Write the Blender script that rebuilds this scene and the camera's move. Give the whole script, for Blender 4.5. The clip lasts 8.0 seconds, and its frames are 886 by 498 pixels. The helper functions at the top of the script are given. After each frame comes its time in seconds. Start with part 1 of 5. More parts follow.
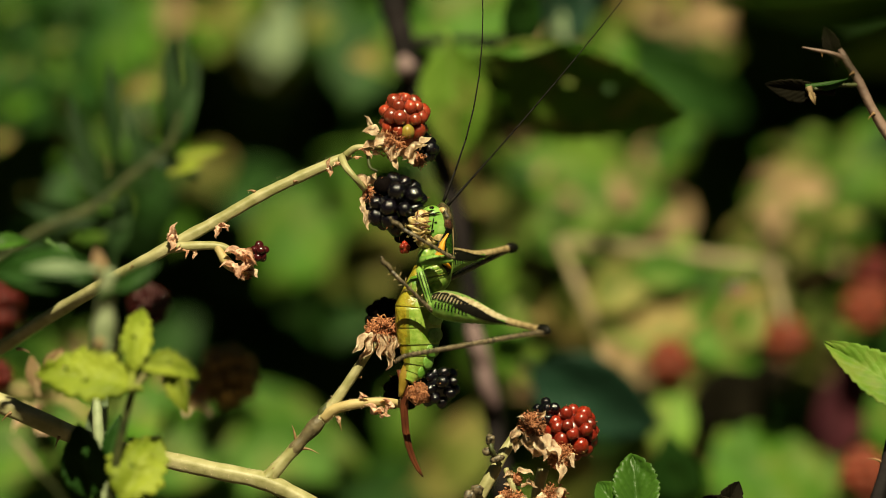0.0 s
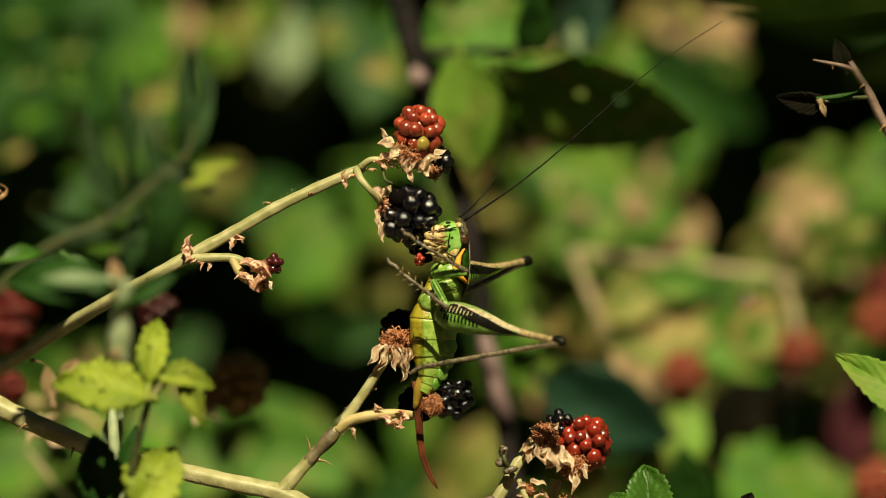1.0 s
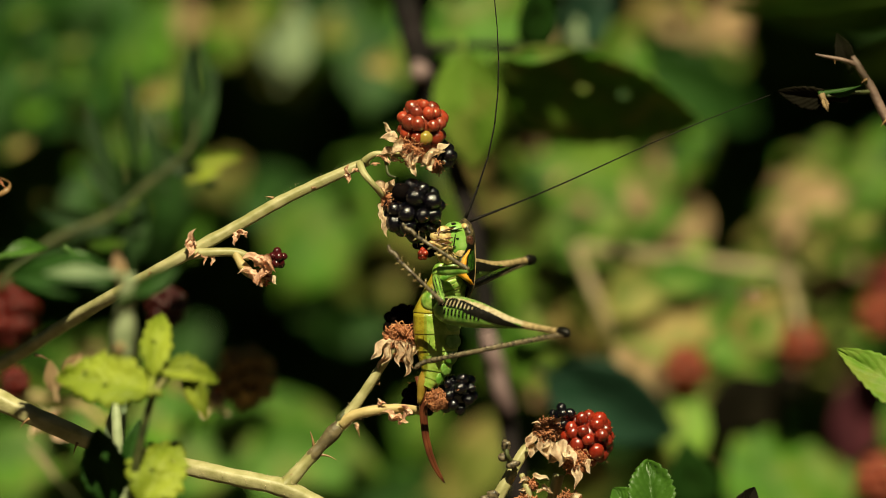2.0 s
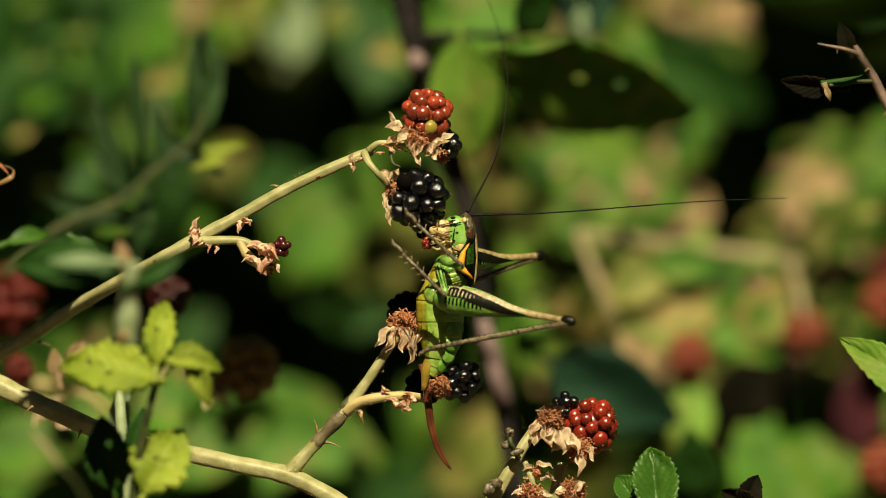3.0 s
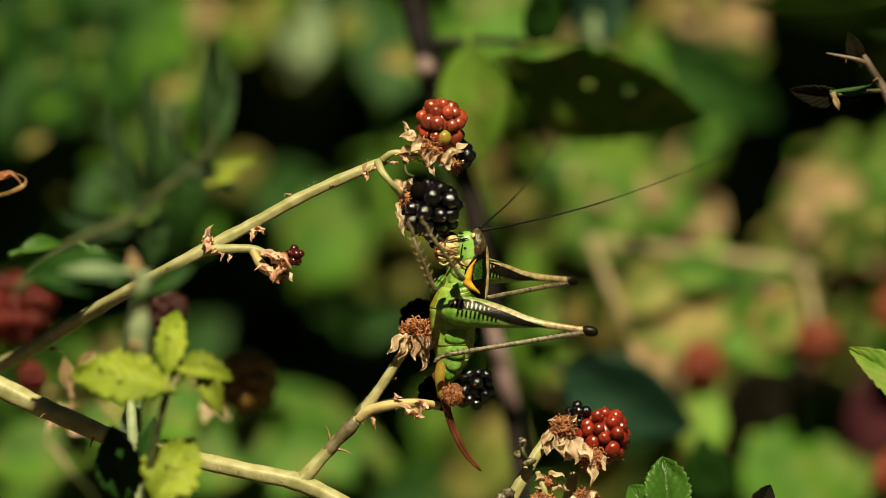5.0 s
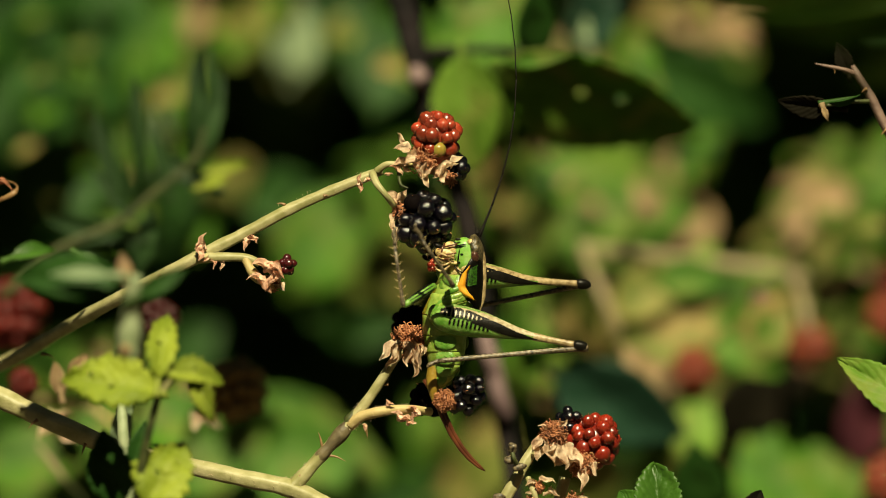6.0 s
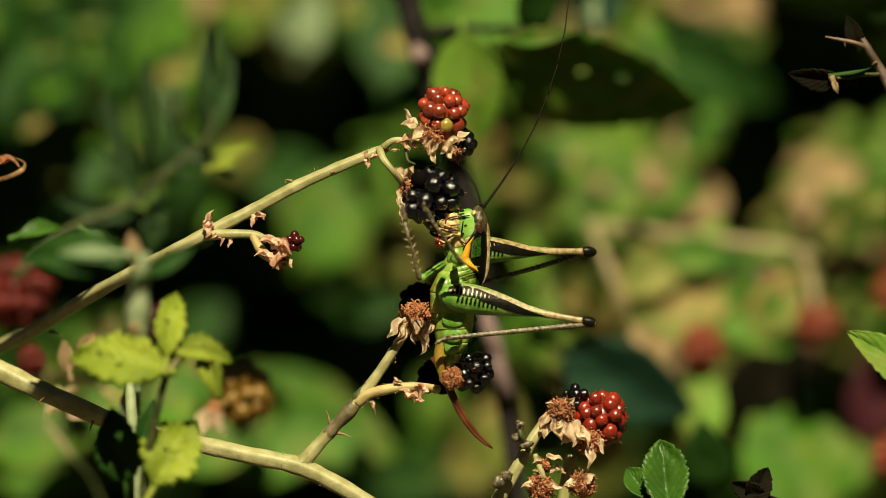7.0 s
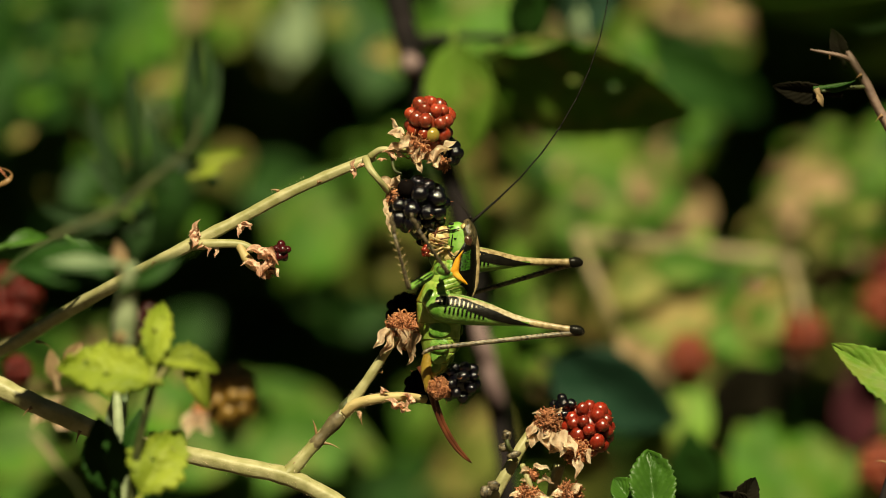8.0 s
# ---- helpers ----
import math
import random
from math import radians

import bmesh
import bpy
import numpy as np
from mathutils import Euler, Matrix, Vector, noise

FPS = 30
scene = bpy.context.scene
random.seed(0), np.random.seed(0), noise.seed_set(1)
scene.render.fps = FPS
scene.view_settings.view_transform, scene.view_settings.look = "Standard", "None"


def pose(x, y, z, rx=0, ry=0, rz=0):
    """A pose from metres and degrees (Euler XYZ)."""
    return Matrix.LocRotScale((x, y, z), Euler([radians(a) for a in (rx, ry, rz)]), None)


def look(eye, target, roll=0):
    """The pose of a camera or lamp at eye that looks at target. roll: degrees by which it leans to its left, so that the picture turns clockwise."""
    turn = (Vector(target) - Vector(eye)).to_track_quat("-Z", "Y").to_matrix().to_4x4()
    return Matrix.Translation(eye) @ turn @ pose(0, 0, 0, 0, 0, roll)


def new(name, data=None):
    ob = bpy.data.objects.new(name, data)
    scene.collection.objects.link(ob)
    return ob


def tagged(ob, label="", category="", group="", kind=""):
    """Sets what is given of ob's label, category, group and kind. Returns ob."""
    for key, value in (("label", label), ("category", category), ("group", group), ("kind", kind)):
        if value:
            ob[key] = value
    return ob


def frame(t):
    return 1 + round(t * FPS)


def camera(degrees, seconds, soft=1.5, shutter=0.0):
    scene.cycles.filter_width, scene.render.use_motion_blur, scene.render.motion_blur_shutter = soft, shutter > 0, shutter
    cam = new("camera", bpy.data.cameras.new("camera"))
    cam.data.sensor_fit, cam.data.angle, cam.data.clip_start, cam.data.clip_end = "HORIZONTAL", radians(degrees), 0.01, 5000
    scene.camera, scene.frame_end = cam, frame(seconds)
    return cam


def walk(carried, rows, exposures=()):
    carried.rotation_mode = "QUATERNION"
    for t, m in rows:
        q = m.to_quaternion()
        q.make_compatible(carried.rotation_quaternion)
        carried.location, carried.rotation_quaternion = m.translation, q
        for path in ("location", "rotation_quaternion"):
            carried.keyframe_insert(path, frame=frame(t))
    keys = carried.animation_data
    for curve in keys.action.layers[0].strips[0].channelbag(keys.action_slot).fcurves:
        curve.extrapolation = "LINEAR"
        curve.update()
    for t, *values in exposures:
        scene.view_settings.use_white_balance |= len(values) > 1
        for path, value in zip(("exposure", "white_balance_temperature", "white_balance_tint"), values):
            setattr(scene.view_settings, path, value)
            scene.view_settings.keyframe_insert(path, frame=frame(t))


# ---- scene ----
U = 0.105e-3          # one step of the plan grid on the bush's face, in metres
EYE = Vector((0.0, -1.45, 1.0))


def P(u, v, d=0.0):
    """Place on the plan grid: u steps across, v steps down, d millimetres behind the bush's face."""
    f = 1.0 + d / 1450.0
    return Vector(((u - 784) * U * f, d / 1000.0, 1.0 + (441 - v) * U * f))


def aimed(du, dv, side):
    """Camera pose: it aims du, dv grid steps off the centre and has slid side millimetres sideways."""
    return look((side / 1000.0, -1.45, 1.0), (du * U, 0.0, 1.0 + dv * U))


cam = camera(6.5, 8.0, soft=0.9)
cam.data.dof.use_dof = True
cam.data.dof.focus_distance = 1.45
cam.data.dof.aperture_fstop = 8.5
walk(cam, [
    (0.0, aimed(0.0, 0.0, 0.0)),
    (0.1, aimed(-1.9, 3.5, -0.2)),
    (0.2, aimed(-2.4, 4.1, -0.5)),
    (0.3, aimed(-5.3, 0.1, -0.7)),
    (0.4, aimed(-8.8, -1.3, -0.9)),
    (0.5, aimed(-9.2, -0.8, -1.2)),
    (0.7, aimed(-15.2, 12.1, -1.6)),
    (0.8, aimed(-19.5, 16.8, -1.9)),
    (1.0, aimed(-26.0, 20.7, -2.3)),
    (1.2, aimed(-16.7, 25.2, -2.8)),
    (1.3, aimed(-7.5, 23.8, -3.0)),
    (1.5, aimed(-2.2, 18.3, -3.5)),
    (1.7, aimed(-16.0, 19.7, -3.5)),
    (1.8, aimed(-25.3, 18.1, -3.5)),
    (2.0, aimed(-32.1, 11.5, -3.5)),
    (2.1, aimed(-33.0, -0.0, -3.5)),
    (2.2, aimed(-33.0, -8.1, -3.5)),
    (3.3, aimed(-46.1, -13.0, -3.5)),
    (3.4, aimed(-49.1, -17.6, -3.5)),
    (3.5, aimed(-50.5, -16.1, -3.5)),
    (3.7, aimed(-49.3, -13.6, -3.5)),
    (3.8, aimed(-49.5, -14.4, -3.5)),
    (4.0, aimed(-52.0, -11.4, -3.5)),
    (4.1, aimed(-53.8, -7.8, -3.5)),
    (4.2, aimed(-57.9, -5.7, -3.5)),
    (5.3, aimed(-61.1, 12.1, -3.5)),
    (5.4, aimed(-55.7, 17.2, -3.5)),
    (5.5, aimed(-49.7, 16.8, -3.5)),
    (5.7, aimed(-47.1, 15.4, -3.5)),
    (5.8, aimed(-46.8, 16.9, -3.5)),
    (6.0, aimed(-46.7, 13.0, -3.5)),
    (6.2, aimed(-37.1, 5.7, -3.5)),
    (6.3, aimed(-33.0, -1.5, -3.5)),
    (6.5, aimed(-34.4, -12.3, -3.5)),
    (6.7, aimed(-42.9, -14.9, -3.5)),
    (6.8, aimed(-49.4, -17.2, -3.5)),
    (7.0, aimed(-60.4, -26.8, -3.5)),
    (7.2, aimed(-55.1, -16.1, -3.5)),
    (7.3, aimed(-51.2, -10.0, -3.5)),
    (7.5, aimed(-44.4, -13.8, -3.5)),
    (7.7, aimed(-39.4, -11.8, -3.5)),
    (7.8, aimed(-34.3, -10.2, -3.5)),
    (8.0, aimed(-36.8, -9.2, -3.5)),
], exposures=((0.0, 0.64, 8100, -4), (8.0, 0.64, 8100, -4)))

# ---- light ----
SUN = Vector((0.03, -0.66, 0.75)).normalized()
world = bpy.data.worlds.new("sky")
scene.world = world
world.use_nodes = True
wt = world.node_tree
sky = wt.nodes.new("ShaderNodeTexSky")
sky.sky_type = "NISHITA"
sky.sun_disc = False
sky.sun_elevation = math.asin(SUN.z)
sky.sun_rotation = math.atan2(SUN.x, SUN.y)
wt.links.new(sky.outputs[0], wt.nodes["Background"].inputs[0])
wt.nodes["Background"].inputs[1].default_value = 0.006
sun = new("sun", bpy.data.lights.new("sun", "SUN"))
sun.data.energy = 5.0
sun.data.angle = radians(0.53)
sun.data.color = (1.0, 0.91, 0.74)
sun.matrix_world = look((0, 0, 3), Vector((0, 0, 3)) - SUN)


# ---- materials ----
def mat_of(name, c1, c2, rough=0.5, scale=300.0, bump=0.2, bscale=900.0, spec=0.5, sss=0.0, coat=0.0, trans=0.0, vary=0.0):
    """Two-colour noise surface with fine relief; scale in cycles per metre."""
    m = bpy.data.materials.new(name)
    m.use_nodes = True
    nt = m.node_tree
    b = nt.nodes["Principled BSDF"]
    tc = nt.nodes.new("ShaderNodeTexCoord")
    n1 = nt.nodes.new("ShaderNodeTexNoise")
    n1.inputs["Scale"].default_value = scale
    n1.inputs["Detail"].default_value = 5
    nt.links.new(tc.outputs["Object"], n1.inputs["Vector"])
    ramp = nt.nodes.new("ShaderNodeValToRGB")
    ramp.color_ramp.elements[0].position, ramp.color_ramp.elements[1].position = 0.35, 0.65
    ramp.color_ramp.elements[0].color, ramp.color_ramp.elements[1].color = (*c1, 1), (*c2, 1)
    nt.links.new(n1.outputs["Fac"], ramp.inputs["Fac"])
    col = ramp.outputs["Color"]
    if vary:
        info = nt.nodes.new("ShaderNodeObjectInfo")
        hsv = nt.nodes.new("ShaderNodeHueSaturation")
        mr = nt.nodes.new("ShaderNodeMapRange")
        mr.inputs["To Min"].default_value, mr.inputs["To Max"].default_value = 1 - vary, 1 + vary
        nt.links.new(info.outputs["Random"], mr.inputs["Value"])
        nt.links.new(mr.outputs["Result"], hsv.inputs["Value"])
        nt.links.new(col, hsv.inputs["Color"])
        col = hsv.outputs["Color"]
    nt.links.new(col, b.inputs["Base Color"])
    b.inputs["Roughness"].default_value = rough
    b.inputs["Specular IOR Level"].default_value = spec
    b.inputs["Coat Weight"].default_value = coat
    b.inputs["Coat Roughness"].default_value = 0.13
    if sss:
        b.inputs["Subsurface Weight"].default_value = sss
        b.inputs["Subsurface Radius"].default_value = (1.0, 0.4, 0.2)
        b.inputs["Subsurface Scale"].default_value = 0.0012
    if bump:
        n2 = nt.nodes.new("ShaderNodeTexNoise")
        n2.inputs["Scale"].default_value = bscale
        n2.inputs["Detail"].default_value = 3
        nt.links.new(tc.outputs["Object"], n2.inputs["Vector"])
        bp = nt.nodes.new("ShaderNodeBump")
        bp.inputs["Strength"].default_value = bump
        bp.inputs["Distance"].default_value = 0.0004
        nt.links.new(n2.outputs["Fac"], bp.inputs["Height"])
        nt.links.new(bp.outputs["Normal"], b.inputs["Normal"])
    if trans:
        tl = nt.nodes.new("ShaderNodeBsdfTranslucent")
        mx = nt.nodes.new("ShaderNodeMixShader")
        mx.inputs["Fac"].default_value = trans
        nt.links.new(col, tl.inputs["Color"])
        nt.links.new(b.outputs[0], mx.inputs[1])
        nt.links.new(tl.outputs[0], mx.inputs[2])
        nt.links.new(mx.outputs[0], nt.nodes["Material Output"].inputs["Surface"])
    return m


def leaf_mat(name, c1, c2, vein, rough=0.55, trans=0.25, spec=0.15, blotch=0.0):
    """Leaf blade: blotched colour, withered patches, paler veins along the blade's own map, small relief, light shining through."""
    m = mat_of(name, tuple(0.65 * k for k in c1), c2, rough, 75.0, 0.0, spec=spec, trans=trans, vary=0.12)
    nt = m.node_tree
    b = nt.nodes["Principled BSDF"]
    src = b.inputs["Base Color"].links[0].from_socket
    if blotch:
        tcb = nt.nodes.new("ShaderNodeTexCoord")
        info = nt.nodes.new("ShaderNodeObjectInfo")
        off = nt.nodes.new("ShaderNodeVectorMath")
        nt.links.new(tcb.outputs["Object"], off.inputs[0])
        nt.links.new(info.outputs["Random"], off.inputs[1])
        nb = nt.nodes.new("ShaderNodeTexNoise")
        nb.inputs["Scale"].default_value, nb.inputs["Detail"].default_value = 130, 3
        nt.links.new(off.outputs[0], nb.inputs["Vector"])
        rb = nt.nodes.new("ShaderNodeMapRange")
        rb.inputs["From Min"].default_value, rb.inputs["From Max"].default_value, rb.inputs["To Max"].default_value = 0.5, 0.62, blotch
        nt.links.new(nb.outputs["Fac"], rb.inputs["Value"])
        wb = nt.nodes.new("ShaderNodeMix")
        wb.data_type = "RGBA"
        nt.links.new(rb.outputs["Result"], wb.inputs["Factor"])
        wb.inputs["B"].default_value = (0.36, 0.25, 0.1, 1)
        nt.links.new(src, wb.inputs["A"])
        for link in list(src.links):
            if link.to_node != wb:
                nt.links.new(wb.outputs["Result"], link.to_socket)
        src = wb.outputs["Result"]
    uv = nt.nodes.new("ShaderNodeUVMap")
    sep = nt.nodes.new("ShaderNodeSeparateXYZ")
    nt.links.new(uv.outputs["UV"], sep.inputs[0])

    def math_node(op, a, b2):
        n = nt.nodes.new("ShaderNodeMath")
        n.operation = op
        for k, s in enumerate((a, b2)):
            if isinstance(s, (int, float)):
                n.inputs[k].default_value = s
            elif s is not None:
                nt.links.new(s, n.inputs[k])
        return n.outputs[0]

    au = math_node("ABSOLUTE", sep.outputs["X"], 0)
    mid = math_node("LESS_THAN", au, 0.035)
    ph = math_node("SUBTRACT", sep.outputs["Y"], math_node("MULTIPLY", au, 0.3))
    fr = math_node("FRACT", math_node("MULTIPLY", ph, 8.0), 0)
    tri = math_node("ABSOLUTE", math_node("SUBTRACT", fr, 0.5), 0)
    side = math_node("LESS_THAN", tri, 0.03)
    v = math_node("MAXIMUM", mid, side)
    mix = nt.nodes.new("ShaderNodeMix")
    mix.data_type = "RGBA"
    nt.links.new(math_node("MULTIPLY", v, 0.3), mix.inputs["Factor"])
    nt.links.new(src, mix.inputs["A"])
    mix.inputs["B"].default_value = (*vein, 1)
    for link in list(src.links):
        if link.to_node != mix:
            nt.links.new(mix.outputs["Result"], link.to_socket)
    bp = nt.nodes.new("ShaderNodeBump")
    bp.inputs["Strength"].default_value = 0.45
    bp.inputs["Distance"].default_value = 0.0006
    n2 = nt.nodes.new("ShaderNodeTexNoise")
    n2.inputs["Scale"].default_value = 480
    tc = nt.nodes.new("ShaderNodeTexCoord")
    nt.links.new(tc.outputs["Object"], n2.inputs["Vector"])
    h = math_node("ADD", math_node("MULTIPLY", tri, 0.5), math_node("MULTIPLY", n2.outputs["Fac"], 1.0))
    nt.links.new(h, bp.inputs["Height"])
    nt.links.new(bp.outputs["Normal"], b.inputs["Normal"])
    return m


M = {
    "leaf": leaf_mat("leaf_green", (0.04, 0.13, 0.01), (0.07, 0.185, 0.017), (0.14, 0.25, 0.05), blotch=0.2),
    # leafd: darker copy of leaf, with thicket shade put into its green
    "leafd": leaf_mat("leaf_deep_shade_green", (0.012, 0.05, 0.007), (0.022, 0.075, 0.012), (0.05, 0.1, 0.02), trans=0.15),
    "leafb": leaf_mat("leaf_blue_green", (0.006, 0.026, 0.014), (0.012, 0.045, 0.025), (0.02, 0.045, 0.026), trans=0.1),
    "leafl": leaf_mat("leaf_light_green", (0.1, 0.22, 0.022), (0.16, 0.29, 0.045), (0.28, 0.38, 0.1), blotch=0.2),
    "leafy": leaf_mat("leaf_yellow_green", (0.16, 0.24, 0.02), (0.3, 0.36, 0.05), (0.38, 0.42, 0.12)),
    "leafo": leaf_mat("leaf_olive", (0.11, 0.15, 0.025), (0.18, 0.21, 0.05), (0.28, 0.28, 0.1), blotch=0.75),
    "leafg": leaf_mat("leaf_pale_underside", (0.2, 0.3, 0.16), (0.3, 0.4, 0.23), (0.4, 0.45, 0.3)),
    "leaft": leaf_mat("leaf_withered_tan", (0.17, 0.09, 0.045), (0.45, 0.32, 0.19), (0.45, 0.34, 0.2), rough=0.7, blotch=0.3),
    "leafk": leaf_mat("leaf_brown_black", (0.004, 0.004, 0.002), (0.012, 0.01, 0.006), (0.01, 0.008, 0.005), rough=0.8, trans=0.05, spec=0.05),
    "leafp": leaf_mat("leaf_purple", (0.05, 0.012, 0.02), (0.09, 0.02, 0.03), (0.1, 0.04, 0.04)),
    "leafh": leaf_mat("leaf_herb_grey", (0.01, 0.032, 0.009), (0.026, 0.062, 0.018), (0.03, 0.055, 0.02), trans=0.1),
    "leafs": leaf_mat("leaf_crisp_green", (0.022, 0.085, 0.008), (0.06, 0.155, 0.02), (0.09, 0.18, 0.035), rough=0.42, spec=0.35),
    "bugv": mat_of("cricket_olive_seam", (0.12, 0.14, 0.012), (0.22, 0.24, 0.03), 0.36, 500, 0.3, 1800, 0.5),
    "ovib": mat_of("ovipositor_base", (0.2, 0.13, 0.02), (0.3, 0.2, 0.04), 0.3, 500, 0.2, 2500, 0.5),
    "cane": mat_of("cane_green", (0.235, 0.225, 0.09), (0.39, 0.36, 0.195), 0.5, 300, 0.2, 2200),
    "canel": mat_of("cane_grey_green", (0.17, 0.22, 0.11), (0.29, 0.34, 0.2), 0.6, 300, 0.2, 2200),
    "caneb": mat_of("cane_shaded_brown", (0.05, 0.038, 0.018), (0.14, 0.11, 0.055), 0.6, 420, 0.4, 1500),
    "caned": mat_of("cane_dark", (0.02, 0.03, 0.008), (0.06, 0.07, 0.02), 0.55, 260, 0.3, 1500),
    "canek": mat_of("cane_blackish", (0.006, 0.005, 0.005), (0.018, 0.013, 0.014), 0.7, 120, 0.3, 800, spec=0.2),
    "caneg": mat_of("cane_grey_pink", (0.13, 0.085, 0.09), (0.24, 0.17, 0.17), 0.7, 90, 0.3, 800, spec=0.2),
    "canep": mat_of("cane_pink", (0.11, 0.068, 0.055), (0.22, 0.14, 0.11), 0.6, 200, 0.3, 1200),
    "canew": mat_of("cane_weathered", (0.2, 0.16, 0.085), (0.32, 0.26, 0.15), 0.7, 150, 0.3, 1200),
    "canet": mat_of("cane_tan", (0.33, 0.25, 0.1), (0.46, 0.36, 0.17), 0.6, 150, 0.3, 1200),
    "thorn": mat_of("thorn_brown", (0.14, 0.07, 0.03), (0.3, 0.18, 0.08), 0.5, 900, 0.0),
    "bract": mat_of("bract_pink", (0.6, 0.33, 0.22), (0.86, 0.62, 0.47), 0.6, 700, 0.4, 3000, trans=0.15),
    "sepal": mat_of("sepal_cream", (0.56, 0.37, 0.24), (0.92, 0.78, 0.6), 0.6, 500, 0.5, 2600, trans=0.1),
    "stamen": mat_of("stamen_rust", (0.2, 0.06, 0.025), (0.5, 0.21, 0.1), 0.6, 900, 0.0, vary=0.2),
    "black": mat_of("drupelet_black", (0.001, 0.001, 0.002), (0.003, 0.002, 0.005), 0.2, 500, 0.22, 650, 0.5, coat=0.5, vary=0.3),
    "red": mat_of("drupelet_red", (0.16, 0.0164, 0.009), (0.34, 0.05576, 0.025), 0.24, 300, 0.08, 900, 0.5, sss=0.6, coat=0.75, vary=0.4),
    "crim": mat_of("drupelet_crimson", (0.13, 0.00738, 0.005), (0.3, 0.02952, 0.014), 0.26, 300, 0.08, 900, 0.5, sss=0.6, coat=0.55, vary=0.4),
    "dull": mat_of("drupelet_dull_red", (0.12, 0.02, 0.011), (0.24, 0.055, 0.028), 0.5, 260, 0.1, 1800, 0.3, sss=0.2, vary=0.2),
    "deep": mat_of("drupelet_deep_red", (0.05, 0.004, 0.003), (0.11, 0.009, 0.007), 0.5, 260, 0.1, 1800, 0.3, vary=0.2),
    "wine": mat_of("drupelet_wine", (0.03, 0.002, 0.004), (0.06, 0.004, 0.006), 0.25, 260, 0.05, 2500, 0.5, coat=0.3),
    "lime": mat_of("drupelet_lime", (0.2, 0.15, 0.03), (0.32, 0.24, 0.05), 0.22, 260, 0.05, 2500, 0.5, sss=0.3, coat=0.4),
    # gold: albedo lowered so that the berry's shade looks deeper
    "gold": mat_of("drupelet_gold", (0.11, 0.055, 0.009), (0.24, 0.14, 0.03), 0.35, 260, 0.05, 2500, 0.4),
    "bug": mat_of("cricket_green", (0.07, 0.2, 0.022), (0.2, 0.36, 0.08), 0.35, 500, 0.3, 2200, 0.5, sss=0.1),
    "bugl": mat_of("cricket_light_green", (0.07, 0.18, 0.018), (0.3, 0.43, 0.1), 0.33, 800, 0.3, 1600, 0.5, sss=0.1),
    "buga": mat_of("cricket_yellow_green", (0.16, 0.27, 0.035), (0.29, 0.4, 0.09), 0.34, 700, 0.3, 1600, 0.5, sss=0.1),
    # winy: darker copy of wine that carries one berry's shade in its colour
    "winy": mat_of("drupelet_wine_shaded", (0.014, 0.0015, 0.002), (0.045, 0.005, 0.005), 0.4, 260, 0.05, 2500, 0.35),
    "bugf": mat_of("cricket_face_green", (0.13, 0.33, 0.04), (0.27, 0.45, 0.13), 0.32, 500, 0.15, 2600, 0.5, sss=0.1),
    "bugy": mat_of("cricket_yellow", (0.17, 0.13, 0.008), (0.32, 0.27, 0.03), 0.36, 500, 0.35, 1800, 0.5, sss=0.1),
    "bugw": mat_of("cricket_pale_beige", (0.26, 0.2, 0.11), (0.5, 0.43, 0.29), 0.36, 1200, 0.2, 3000, 0.5),
    "mouth": mat_of("cricket_mouth", (0.16, 0.08, 0.025), (0.6, 0.46, 0.22), 0.4, 1700, 0.4, 3000, 0.5),
    "feeler": mat_of("feeler_black", (0.004, 0.004, 0.004), (0.012, 0.01, 0.008), 0.7, 900, 0.0, spec=0.15),
    # gloom: matte near-black, for odd drupelets and for shade painted on berries
    "gloom": mat_of("drupelet_matte_shade", (0.0015, 0.001, 0.001), (0.004, 0.002, 0.002), 0.8, 300, 0.1, 1800, 0.05),
    "bugk": mat_of("cricket_black", (0.003, 0.003, 0.002), (0.008, 0.007, 0.005), 0.35, 900, 0.2, 3000, 0.2),
    "bugo": mat_of("cricket_orange", (0.62, 0.26, 0.02), (0.75, 0.38, 0.06), 0.35, 700, 0.1, 3000, 0.5, sss=0.15),
    "bugc": mat_of("cricket_cream", (0.36, 0.24, 0.08), (0.66, 0.52, 0.26), 0.4, 1300, 0.4, 3000, 0.5, sss=0.1),
    "bugt": mat_of("cricket_tan", (0.16, 0.11, 0.05), (0.42, 0.32, 0.17), 0.4, 1100, 0.2, 3000, 0.5),
    "bugs": mat_of("cricket_speckled", (0.01, 0.008, 0.006), (0.2, 0.155, 0.095), 0.4, 1900, 0.2, 4000, 0.5),
    "bugm": mat_of("cricket_marbled", (0.003, 0.005, 0.003), (0.06, 0.2, 0.02), 0.3, 3400, 0.3, 2500, 0.5),
    "bugx": mat_of("cricket_crown", (0.003, 0.003, 0.002), (0.13, 0.1, 0.05), 0.35, 2300, 0.4, 2500, 0.5),
    "eye": mat_of("cricket_eye", (0.03, 0.012, 0.008), (0.09, 0.035, 0.02), 0.12, 2500, 0.0, coat=0.6),
    "ovi": mat_of("ovipositor_brown", (0.055, 0.014, 0.007), (0.13, 0.038, 0.016), 0.28, 250, 0.1, 2500, 0.5, coat=0.3),
    "soil": mat_of("soil", (0.03, 0.022, 0.012), (0.07, 0.05, 0.028), 0.9, 6, 0.6, 60),
}


# ---- builders ----
BASE = {}


